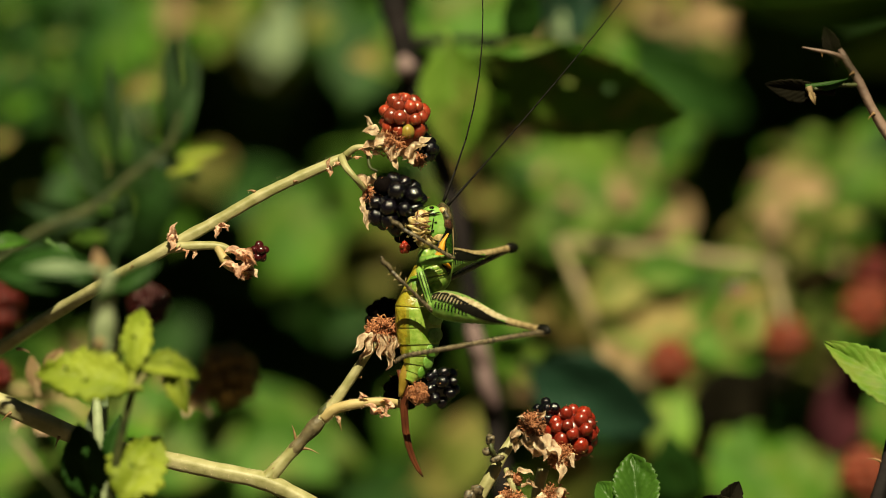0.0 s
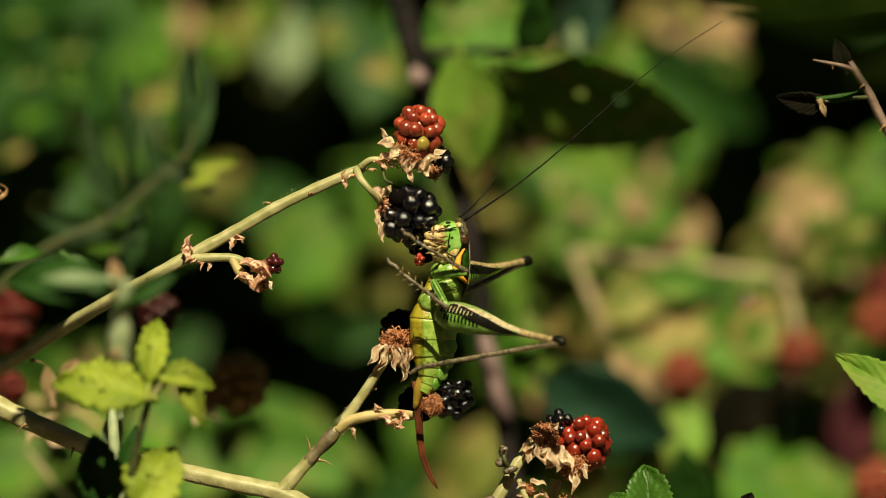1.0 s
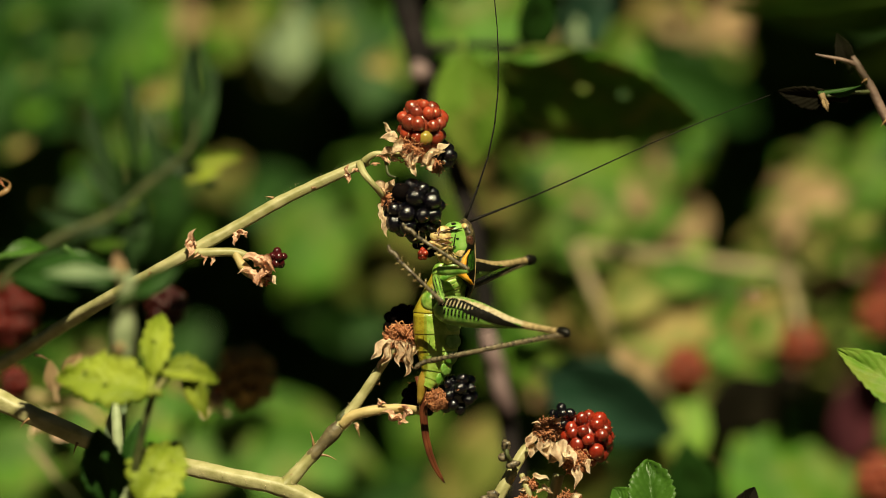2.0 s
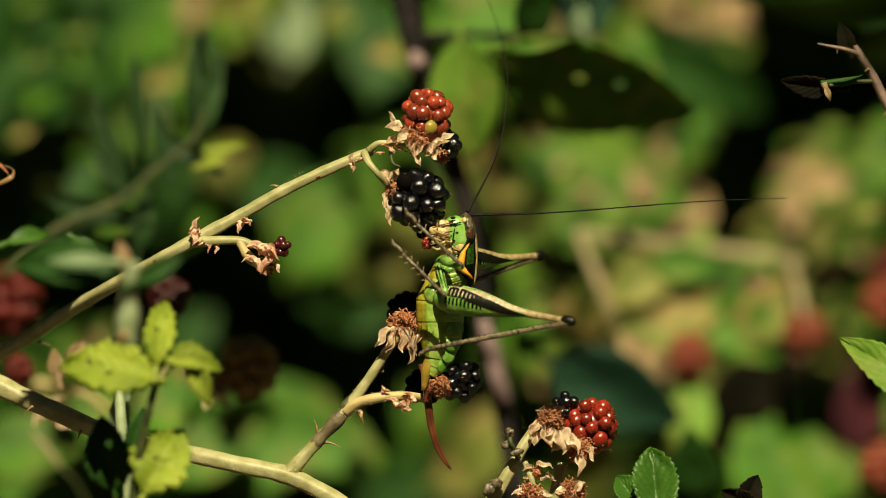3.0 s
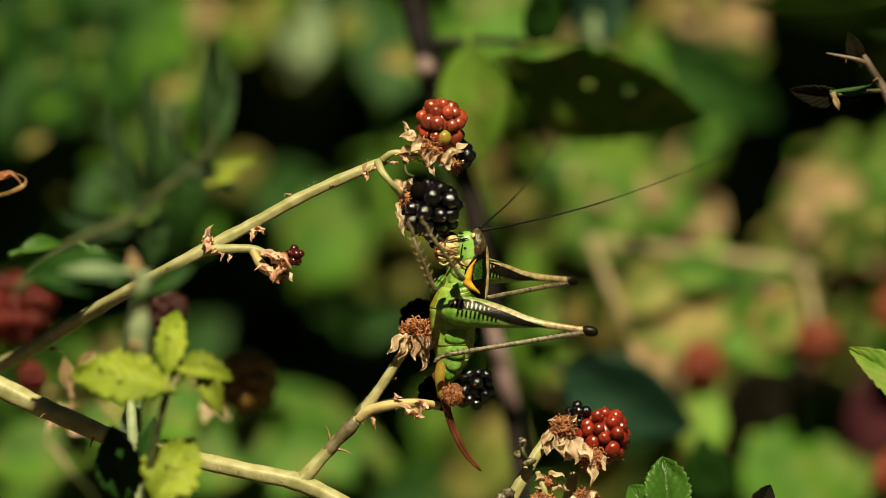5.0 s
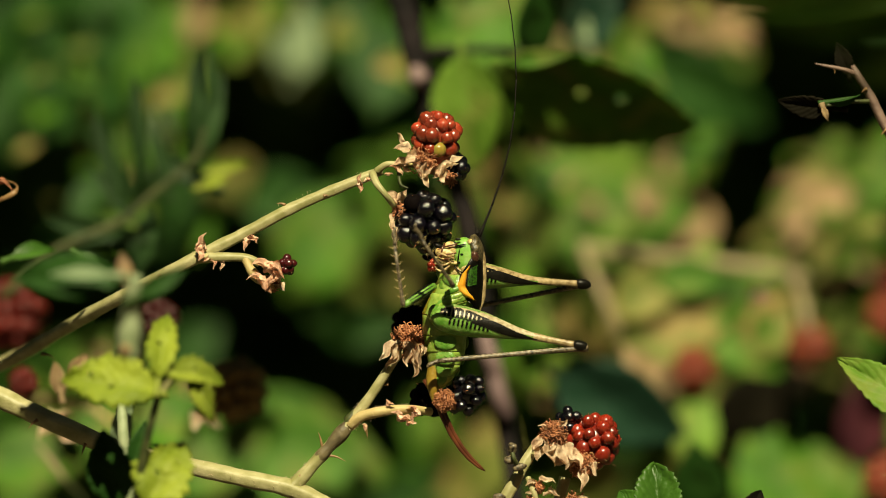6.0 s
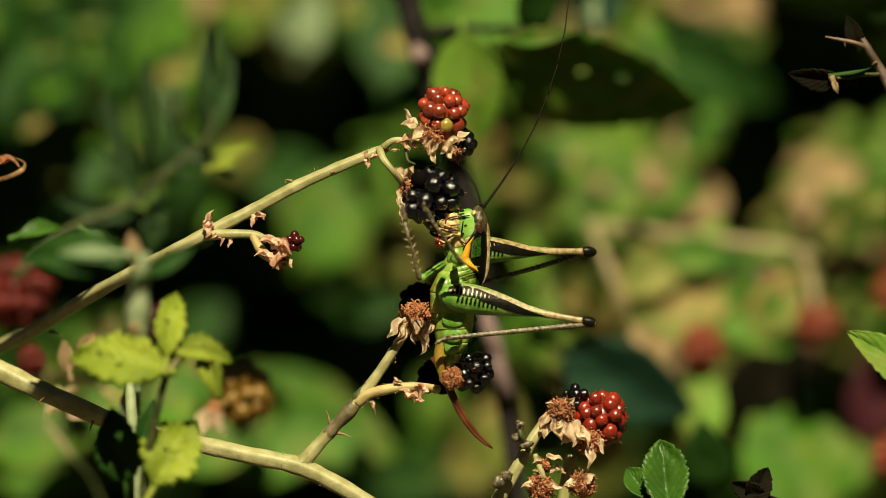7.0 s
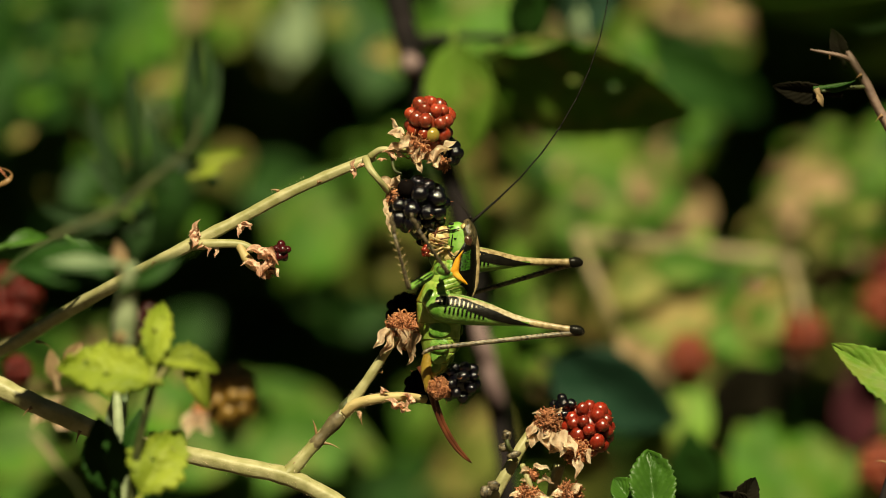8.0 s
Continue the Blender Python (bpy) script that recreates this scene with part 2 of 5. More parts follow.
def smooth_path(pts, n):
    """Catmull-Rom through pts, n points in all."""
    pts = [Vector(p) for p in pts]
    ext = [pts[0] * 2 - pts[1], *pts, pts[-1] * 2 - pts[-2]]
    out = []
    for k in range(n):
        s = k / (n - 1) * (len(pts) - 1)
        i = min(int(s), len(pts) - 2)
        t = s - i
        a, b, c, e = ext[i:i + 4]
        out.append(0.5 * (2 * b + (c - a) * t + (2 * a - 5 * b + 4 * c - e) * t * t + (3 * b - a - 3 * c + e) * t ** 3))
    return out


def tube(bm, pts, radii, seg=10, n=0, squash=1.0, wobble=0.0, ridge=0.0):
    """A capped round tube along pts; radii in metres are spread evenly along it."""
    path = smooth_path(pts, n or max(2, len(pts) * 4))
    rr = np.interp(np.linspace(0, 1, len(path)), np.linspace(0, 1, len(radii)), radii)
    rings = []
    side = None
    for i, p in enumerate(path):
        t = (path[min(i + 1, len(path) - 1)] - path[max(i - 1, 0)]).normalized()
        if side is None:
            side = t.cross(Vector((0, 1, 0)) if abs(t.y) < 0.9 else Vector((1, 0, 0))).normalized()
        side = (side - t * side.dot(t)).normalized()
        up = t.cross(side)
        w = 1 + wobble * noise.noise(p * 400)
        rings.append([bm.verts.new(p + (side * math.cos(a) + up * math.sin(a) * squash) * rr[i] * w * (1 + ridge * math.cos(5 * a)))
                      for a in (2 * math.pi * k / seg for k in range(seg))])
    for a, b in zip(rings, rings[1:]):
        for k in range(seg):
            bm.faces.new((a[k], a[(k + 1) % seg], b[(k + 1) % seg], b[k]))
    bm.faces.new(rings[0][::-1])
    bm.faces.new(rings[-1])
    return bm


def blob(bm, c, rx, ry, rz, turn=0.0, sub=3, rough=0.0):
    """An ellipsoid at c, turned about the depth axis."""
    m = Matrix.Translation(c) @ pose(0, 0, 0, 0, turn, 0) @ Matrix.Diagonal((rx, ry, rz, 1))
    new_v = bmesh.ops.create_icosphere(bm, subdivisions=sub, radius=1, matrix=m)["verts"]
    if rough:
        for v in new_v:
            v.co += (v.co - Vector(c)) * rough * noise.noise(v.co * 900)
    return bm


def thing(name, base, label, category, group="", kind=""):
    ob = new(name)
    ob.location = base
    ob.empty_display_size = 0.002
    BASE[ob.name] = Vector(base)
    return tagged(ob, label, category, group, kind)


def mesh_of(name, bm, material, smooth=True):
    bm.normal_update()
    bmesh.ops.recalc_face_normals(bm, faces=bm.faces[:])
    me = bpy.data.meshes.new(name)
    bm.to_mesh(me)
    bm.free()
    me.materials.append(material)
    if smooth:
        me.polygons.foreach_set("use_smooth", [True] * len(me.polygons))
    return me


def part(name, bm, material, parent, label="", origin=None, smooth=True):
    """Links a bmesh, given in place, as one mesh under its thing or part."""
    base = BASE[parent.name]
    o = Vector(origin) if origin is not None else base
    bmesh.ops.translate(bm, verts=bm.verts[:], vec=-o)
    ob = new(name, mesh_of(name, bm, material, smooth))
    ob.parent = parent
    ob.location = o - base
    BASE[ob.name] = o
    return tagged(ob, label)


def solo(name, bm, material, base, label, category, group="", kind="", smooth=True):
    bmesh.ops.translate(bm, verts=bm.verts[:], vec=-Vector(base))
    ob = new(name, mesh_of(name, bm, material, smooth))
    ob.location = base
    BASE[ob.name] = Vector(base)
    return tagged(ob, label, category, group, kind)


def blade_bm(length, width, fold=0.25, curl=0.2, teeth=11, rows=44, cols=6, wave=0.012, blunt=0.75, holes=(), tooth=0.13):
    """A serrated, folded and curled leaf blade along +x, its face to -y; returns the bmesh with its own map."""
    bm = bmesh.new()
    uvl = bm.loops.layers.uv.new("UVMap")
    grid = []
    for i in range(rows + 1):
        t = i / rows
        w = width * 0.5 * max(0.0, math.sin(math.pi * t ** blunt)) ** 0.8
        saw = (t * teeth) % 1.0
        w *= (1 - tooth * saw ** 1.9) * (1 + (tooth - 0.13) * noise.noise(Vector((t * 5, length * 977, 0))))
        row = []
        for j in range(-cols, cols + 1):
            s = j / cols
            x = t * length + abs(s) * width * 0.06
            z = s * w
            y = -abs(s) * w * fold + curl * length * (t - 0.5) ** 2 + wave * width * math.sin((t - abs(s) * 0.3) * 8 * 2 * math.pi) * abs(s) * (1 - abs(s) * 0.5)
            y += (0.04 + wave) * width * noise.noise(Vector((t * 3, s * 2, length * 531)))
            row.append((bm.verts.new((x - length / 2, y, z)), (s, t)))
        grid.append(row)
    for a, b in zip(grid, grid[1:]):
        for j in range(2 * cols):
            q = (a[j], a[j + 1], b[j + 1], b[j])
            if any(math.hypot((q[0][1][0] - hs) * width * 0.5, (q[0][1][1] - ht) * length) < hr * length for hs, ht, hr in holes):
                continue
            f = bm.faces.new([k[0] for k in q])
            for lp, k in zip(f.loops, q):
                lp[uvl].uv = k[1]
    return bm


LEAF_WORDS = {
    "leaf": "fresh green serrated bramble leaf on the thicket", "leafd": "deep green bramble leaf with thicket shade in its colour",
    "leafb": "dark blue-green bramble leaf in the thicket", "leafl": "bright light green bramble leaf lit by sun",
    "leafy": "yellow-green bramble leaf with small brown holes", "leafo": "dull olive ageing bramble leaf in the thicket",
    "leafg": "bramble leaf showing its pale grey-green underside", "leaft": "withered tan bramble leaf hanging in the thicket",
    "leafs": "crisp glossy green bramble leaf with toothed edge",
    "leafh": "narrow dull grey-green herb leaf", "leafk": "blackish curled bramble leaf, dead on twigs, shade-coloured in gaps", "leafp": "dark purple bramble leaf hanging upright",
}


def leaf(u, v, d, length, width, turn, m="leaf", tip=0.0, roll=0.0, fold=0.25, curl=0.2, teeth=11, label="", blunt=0.75, stalk=True, holes=(), wave=0.012, tooth=0.13):
    """A bramble leaf centred on the plan grid: size in grid steps, turn of its tip (0 right, 90 up), tip and roll out of the plane."""
    f = (1 + d / 1450.0) * U
    bm = blade_bm(length * f, width * f, fold, curl, teeth, wave=wave, blunt=blunt, holes=holes, tooth=tooth)
    c = P(u, v, d)
    mesh = mesh_of("blade", bm, M[m])
    ob = thing("bramble_leaf", c, label or LEAF_WORDS[m], "leaf", "leaves of the bramble thicket")
    ob.rotation_euler = (pose(0, 0, 0, roll) @ pose(0, 0, 0, 0, -turn) @ pose(0, 0, 0, 0, 0, tip)).to_euler()
    b = new("blade", mesh)
    b.parent = ob
    mod = b.modifiers.new("thick", "SOLIDIFY")
    mod.thickness = 0.00025
    if stalk:
        bs = bmesh.new()
        ll = length * f
        y0 = curl * ll * 0.25
        tube(bs, [(-ll / 2 - ll * (0.22 if length < 150 else 0.05), y0 + ll * 0.05, 0), (-ll / 2, y0, 0), (0, 0.0004, 0), (ll * 0.4, curl * ll * 0.16, 0)],
             [0.0007 * f / U, 0.0006 * f / U, 0.0004 * f / U, 0.0001], 6)
        s = new("petiole", mesh_of("petiole", bs, M[m]))
        s.parent = ob
    return ob


DRUP = bpy.data.meshes.new("drupelet_shape")
_bm = bmesh.new()
bmesh.ops.create_icosphere(_bm, subdivisions=3, radius=1)
for _v in _bm.verts:
    _v.co *= (1 + 0.09 * noise.noise(_v.co * 1.3)) * (1 - 0.04 * max(0.0, (_v.co.normalized().z - 0.9) / 0.1) ** 1.5)
_bm.to_mesh(DRUP)
_bm.free()
DRUP.polygons.foreach_set("use_smooth", [True] * len(DRUP.polygons))
DRUPS = {}


def drupelet_mesh(m):
    if m not in DRUPS:
        DRUPS[m] = DRUP.copy()
        DRUPS[m].name = "drupelet_" + m
        DRUPS[m].materials.append(M[m])
    return DRUPS[m]


def berry(u, v, d, r, m, label, axis=(0, 0, 1), rings=(1, 6, 9, 10, 8), size=0.3, long=1.05, seed=1, odd=None, gap=0.0):
    """A bramble fruit of separate drupelets round a core; r in grid steps; axis points to its tip."""
    rnd = random.Random(seed)
    f = (1 + d / 1450.0) * U
    c = P(u, v, d)
    ob = thing("blackberry", c, label, "berry", "berries on the bramble")
    q = Vector(axis).to_track_quat("Z", "Y").to_matrix()
    R = r * f
    core = blob(bmesh.new(), c, R * 0.7, R * 0.7, R * 0.7, 0, 2)
    part("core", core, M[m], ob)
    styles = bmesh.new()
    k = 0
    for i, n in enumerate(rings):
        th = math.pi * 0.8 * i / (len(rings) - 1)
        for j in range(n):
            ph = 2 * math.pi * (j + 0.5 * (i % 2)) / n + rnd.uniform(-0.12, 0.12)
            tt2 = th + rnd.uniform(-0.07, 0.07)
            if rnd.random() < gap:
                continue
            dirn = Vector((math.sin(tt2) * math.cos(ph), math.sin(tt2) * math.sin(ph), math.cos(tt2) * long))
            s = R * size * rnd.uniform(0.82, 1.16) * (0.92 if i == 0 else 1)
            mm = odd if (odd and k in (17, 23)) else m
            o = new("drupelet", drupelet_mesh(mm))
            o.parent = ob
            o.location = q @ dirn * (R * (1 - size * rnd.uniform(0.72, 1.12)) + s * 0.06)
            lean = (q @ dirn + Vector((rnd.gauss(0, 0.2), rnd.gauss(0, 0.2), rnd.gauss(0, 0.2)))).normalized()
            o.rotation_euler = lean.to_track_quat("Z", "Y").to_euler()
            if d < 20 and rnd.random() < 0.7:
                p0 = c + o.location + lean * s * 0.85
                p1 = p0 + (lean + Vector((rnd.gauss(0, 0.6), rnd.gauss(0, 0.6), rnd.gauss(0, 0.6)))) * s * 0.3
                tube(styles, [p0, (p0 + p1) / 2 + lean * s * 0.08, p1], [0.00007, 0.00006, 0.00003], 4, 4)
            o.scale = (s, s * rnd.uniform(0.92, 1.05), s * rnd.uniform(0.95, 1.1))
            k += 1
    if styles.verts:
        part("style_hairs", styles, M["stamen"], ob, "tiny dry brown hairs")
    return ob


def sepal_bm(p, direction, length, width, curl=0.4, facing=(0, -1, 0), seed=0, wild=1.0):
    """A dry pointed sepal from p along direction, hollow, twisted and curling back."""
    rnd = random.Random(seed)
    bm = bmesh.new()
    t = Vector(direction).normalized()
    n = (Vector(facing) - t * Vector(facing).dot(t)).normalized()
    s = t.cross(n)
    twist, bend, hook = wild * rnd.uniform(-0.9, 0.9), wild * rnd.uniform(-0.4, 0.4), wild * rnd.uniform(-0.4, 0.8)
    rows = []
    for i in range(13):
        a = i / 12
        w = width * 0.56 * (0.35 + 0.65 * math.sin(math.pi * min(1, 0.15 + a * 0.85)) ** 0.6) * (1 - 0.92 * a ** 4)
        c = Vector(p) + t * length * (a - 0.3 * abs(hook) * a ** 3) + n * length * (curl * a * (1 - a) - hook * 0.45 * a ** 2.5) + s * length * (bend * a * a + 0.07 * math.sin(a * 9 + seed))
        ang = twist * a
        s2, n2 = s * math.cos(ang) + n * math.sin(ang), n * math.cos(ang) - s * math.sin(ang)
        rows.append([bm.verts.new(c + s2 * w * k * 0.85 + n2 * w * (0.75 * k * k - 0.1 + 0.22 * math.sin(7 * a + 4 * k + seed))) for k in (-1, -0.6, -0.2, 0.2, 0.6, 1)])
    for a, b in zip(rows, rows[1:]):
        for k in range(5):
            bm.faces.new((a[k], a[k + 1], b[k + 1], b[k]))
    bmesh.ops.solidify(bm, geom=bm.faces[:], thickness=0.00016)
    return bm


def calyx(u, v, d, sepals, tuft=30, tuft_len=30, tuft_dir=(0, -0.5, 0.8), label="", spread=0.9, seed=3, rad=14, over=0):
    """A dry calyx: each sepal (du, dv, length, width) from the centre, and a tuft of withered stamens."""
    rnd = random.Random(seed)
    c = P(u, v, d)
    ob = thing("calyx", c, label or "dry cream calyx with curled sepals and rusty stamens", "calyx", "dry calyces on the bramble")
    for k, sp in enumerate(sepals):
        du, dv, ln, wd = sp[-4:]
        dr = Vector((du, 0, -dv))
        start = c + dr.normalized() * 6 * U + Vector((0, -rad * 0.5 * U, 0))
        if len(sp) == 6:
            start = P(sp[0], sp[1], d) + Vector((0, -(rad * 0.9 + over) * U, 0))
        part("sepal", sepal_bm(start, dr + Vector((0, (0.1 if over else -0.35) * dr.length, 0)), ln * U, wd * U, rnd.uniform(0.1, 0.5), (0, -0.75, 0.65), seed=seed * 10 + k, wild=0.4 if over else 1.0), M["sepal"], ob)
    part("receptacle", blob(bmesh.new(), c, rad * U, rad * U, rad * 0.8 * U, 20, 2, 0.3), M["stamen"], ob)
    if tuft:
        bm = bmesh.new()
        td = Vector(tuft_dir).normalized()
        for _ in range(tuft * 3):
            r = Vector((rnd.gauss(0, 1), rnd.gauss(0, 1), rnd.gauss(0, 1))).normalized()
            e = (td + r * spread).normalized()
            ln = tuft_len * U * rnd.uniform(0.2, 0.6)
            p0 = c + (r * 0.9 + td * 0.5) * rad * U * rnd.uniform(0.6, 1.1)
            path = [p0]
            for _k in range(3):
                e = (e + Vector((rnd.gauss(0, 1), rnd.gauss(0, 1), rnd.gauss(0, 1))) * 0.95).normalized()
                path.append(path[-1] + e * ln / 3)
            tube(bm, path, [0.0001, 0.0001, 0.00009, 0.00014], 4, 5)
        part("stamen_tuft", bm, M["stamen"], ob, "withered rusty stamens")
    return ob


def crumple(u, v, d, size, n, material, parent, label, seed):
    """A crumpled bract: a soft folded lump with one curled flap."""
    rnd = random.Random(seed)
    c = P(u, v, d)
    bm = bmesh.new()
    bmesh.ops.create_icosphere(bm, subdivisions=4, radius=1.0)
    sx, sz, tilt = rnd.uniform(0.32, 0.6) * 0.75 * size * U, rnd.uniform(0.2, 0.34) * size * U, rnd.uniform(-60, 60)
    off = Vector((seed * 3.1, seed * 1.7, 0))
    turn = pose(0, 0, 0, 0, tilt)
    for w in bm.verts:
        p = w.co.copy()
        k = 1 + 0.5 * noise.noise(p * 1.3 + off) - 0.3 * abs(noise.noise(p * 2.6 + off))
        w.co = c + turn @ Vector((p.x * sx, p.y * 0.22 * size * U, p.z * sz)) * k
    part("bract", bm, M[material], parent, label)
    a = rnd.uniform(0, 6.3)
    for k in range(2):
        part("bract", sepal_bm(c, (math.cos(a), -0.3, math.sin(a)), size * U * rnd.uniform(0.75, 1.15), size * U * 0.5, 0.6, (0, -0.7, 0.7), seed * 7 + k), M[material], parent, label)
        a += rnd.uniform(1.6, 3.2)


def down(path, radii, count, parent, seed, length=4.5):
    """Fine pale hairs along a cane."""
    rnd = random.Random(seed)
    pts = smooth_path([P(*p) for p in path], 60)
    rr = np.interp(np.linspace(0, 1, 60), np.linspace(0, 1, len(radii)), radii)
    bm = bmesh.new()
    for _ in range(count):
        i = rnd.randrange(0, 59)
        t = (pts[i + 1] - pts[i]).normalized()
        c = pts[i].lerp(pts[i + 1], rnd.random())
        side = t.cross(Vector((rnd.gauss(0, 1), rnd.gauss(0, 1), rnd.gauss(0, 1)))).normalized()
        s = c + side * rr[i] * 0.95 * U
        ln = length * U * rnd.uniform(0.5, 1.2)
        tube(bm, [s, s + side * ln + t * ln * rnd.uniform(-0.4, 0.4)], [0.4 * U, 0.12 * U], 3, 2)
    tagged(part("down", bm, M["sepal"], parent, "fine pale hairs on the cane"), kind="stuff")


def thorn_bm(p, way, length=14, r=3.5):
    w = Vector(way).normalized()
    bm = bmesh.new()
    droop = Vector((0, 0, -0.2))
    tube(bm, [p, Vector(p) + w * length * 0.5 * U, Vector(p) + (w + droop) * length * U], [r * U, r * 0.5 * U, 0.15 * U], 6, 6)
    return bm


def cane(name, pts, radii, m, label, group="canes of the bramble", thorns=(), shoots=(), category="stem"):
    """A bramble cane: pts (u, v, d) and radii in grid steps; thorns (u, v, d, du, dv, length); shoots (pts, radii, material)."""
    base = P(*pts[0])
    ob = thing(name, base, label, category, group)
    part("stalk", tube(bmesh.new(), [P(*p) for p in pts], [r * U * (1 + pts[0][2] / 1450) for r in radii], 20, len(pts) * 8, wobble=0.1, ridge=0.06), M[m], ob)
    for sp, sr, sm in shoots:
        part("side_shoot", tube(bmesh.new(), [P(*p) for p in sp], [r * U for r in sr], 15, len(sp) * 6, wobble=0.12, ridge=0.05), M[sm], ob)
    for u, v, d, du, dv, ln in thorns:
        part("thorn", thorn_bm(P(u, v, d), (du, -0.2 * abs(du), -dv), ln), M["thorn"], ob, "small brown thorn")
    return ob


SWAY = {"top": [], "br": [], "left": [], "right": [], "dark": [], "far": []}

# ---- ground and the thicket behind ----
def ground():
    bm = bmesh.new()
    bmesh.ops.create_grid(bm, x_segments=60, y_segments=60, size=1.0)
    for v in bm.verts:
        r = max(abs(v.co.x), abs(v.co.y))
        v.co.x, v.co.y = v.co.x * (3 + 900 * r ** 4), v.co.y * (3 + 900 * r ** 4)
        v.co.z = 0.03 * noise.noise(v.co * 2.0)
    solo("ground", bm, M["soil"], (0, 0, 0), "brown bare soil below the bramble thicket", "ground", kind="structure")


def thicket():
    """Many small leaves deep in the hedge, and unseen ones added over it for shade."""
    rnd = random.Random(11)
    bm = bmesh.new()

    def small(c, size, nrm):
        q = nrm.to_track_quat("Z", "Y").to_matrix() @ Matrix.Rotation(rnd.uniform(0, 6.3), 3, "Z")
        out = [(-1, 0, 0.05), (-0.55, 0.42, -0.1), (0.1, 0.52, -0.12), (0.7, 0.28, -0.06), (1.1, 0, 0.1), (0.7, -0.28, -0.06), (0.1, -0.52, -0.12), (-0.55, -0.42, -0.1)]
        vs = [bm.verts.new(c + q @ (Vector(p) * size)) for p in out]
        a, b = bm.verts.new(c + q @ (Vector((-0.2, 0, 0.08)) * size)), bm.verts.new(c + q @ (Vector((0.5, 0, 0.08)) * size))
        for k in (0, 1, 6, 7):
            bm.faces.new((vs[k], vs[(k + 1) % 8], a))
        for k in (2, 3, 4, 5):
            bm.faces.new((vs[k], vs[(k + 1) % 8], b))
        bm.faces.new((a, vs[2], b))
        bm.faces.new((a, b, vs[6]))

    for _ in range(5200):      # hollow and back of the hedge
        c = Vector((rnd.gauss(0, 0.5), rnd.uniform(0.95, 1.5), rnd.uniform(0.3, 1.75)))
        small(c, rnd.uniform(0.02, 0.04), Vector((rnd.uniform(-0.7, 0.7), -1, rnd.uniform(-0.2, 1))))
    for _ in range(4200):      # unseen crown overhead, added to shade the hollow
        y = rnd.uniform(0.45, 1.2)
        c = Vector((rnd.gauss(-0.05, 0.5), y + 0.1 * rnd.random(), rnd.uniform(1.13 + 0.02 * y, 1.8)))
        small(c, rnd.uniform(0.022, 0.04), Vector((rnd.uniform(-0.7, 0.7), -0.7, rnd.uniform(0.2, 1))))
    for _ in range(1500):      # lower skirt of the hedge
        c = Vector((rnd.gauss(0, 0.6), rnd.uniform(0.4, 1.0), rnd.uniform(0.05, 0.86)))
        small(c, rnd.uniform(0.02, 0.04), Vector((rnd.uniform(-0.7, 0.7), -1, rnd.uniform(-0.1, 1))))
    for _ in range(5000):      # unseen hedge added behind the viewer
        c = Vector((rnd.uniform(-7, 7), rnd.uniform(-5.6, -4.6), rnd.uniform(0, 1) ** 0.8 * 3.2))
        c.z *= 1 + 0.3 * noise.noise(c * 0.8)
        small(c, rnd.uniform(0.1, 0.2), Vector((rnd.uniform(-0.7, 0.7), 1, rnd.uniform(-0.1, 1))))
    for _ in range(5000):      # far side of the hedge
        c = Vector((rnd.gauss(0, 1.3), rnd.gauss(1.95, 0.25), rnd.uniform(0, 2.2)))
        c.x, c.z = c.x * (1 + 0.25 * noise.noise(c * 2)), c.z * (1 + 0.3 * noise.noise(c * 1.7))
        small(c, rnd.uniform(0.05, 0.09), Vector((rnd.uniform(-0.7, 0.7), -1, rnd.uniform(-0.2, 1))))
    for _ in range(2600):      # dense heart of the hedge
        c = Vector((rnd.gauss(0, 0.35), rnd.uniform(1.5, 2.0), rnd.uniform(0.5, 1.4)))
        small(c, rnd.uniform(0.03, 0.05), Vector((rnd.uniform(-0.7, 0.7), -1, rnd.uniform(-0.8, 0.6))))
    rnd = random.Random(12)
    for _ in range(80):       # unseen loose leaves added overhead to dapple the ones behind
        y = rnd.uniform(0.08, 0.24)
        c = Vector((rnd.uniform(-0.25, 0.22), y, rnd.uniform(1.07 + 0.05 * y, 1.2)))
        if (0.012 < c.x < 0.085 or -0.075 < c.x < -0.005) and rnd.random() < 0.75:
            continue
        size, nrm = rnd.uniform(0.009, 0.018), Vector((rnd.uniform(-0.5, 0.5), -0.6, rnd.uniform(0.3, 1)))
        if not 0.075 < c.x < 0.125:
            small(c, size, nrm)
    for _ in range(60):       # higher unseen ones, added over the deeper part
        y = rnd.uniform(0.12, 0.34)
        x = rnd.uniform(-0.25, 0.25)
        if not -0.07 < x < 0.0:
            small(Vector((x, y, rnd.uniform(1.2, 1.42))), rnd.uniform(0.012, 0.022), Vector((rnd.uniform(-0.5, 0.5), -0.6, rnd.uniform(0.3, 1))))
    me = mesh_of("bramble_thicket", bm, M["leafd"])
    tagged(new("bramble_thicket", me), "dense dark green bramble thicket, with unseen leaves added for shade", "bush", kind="stuff")


ground()
thicket()

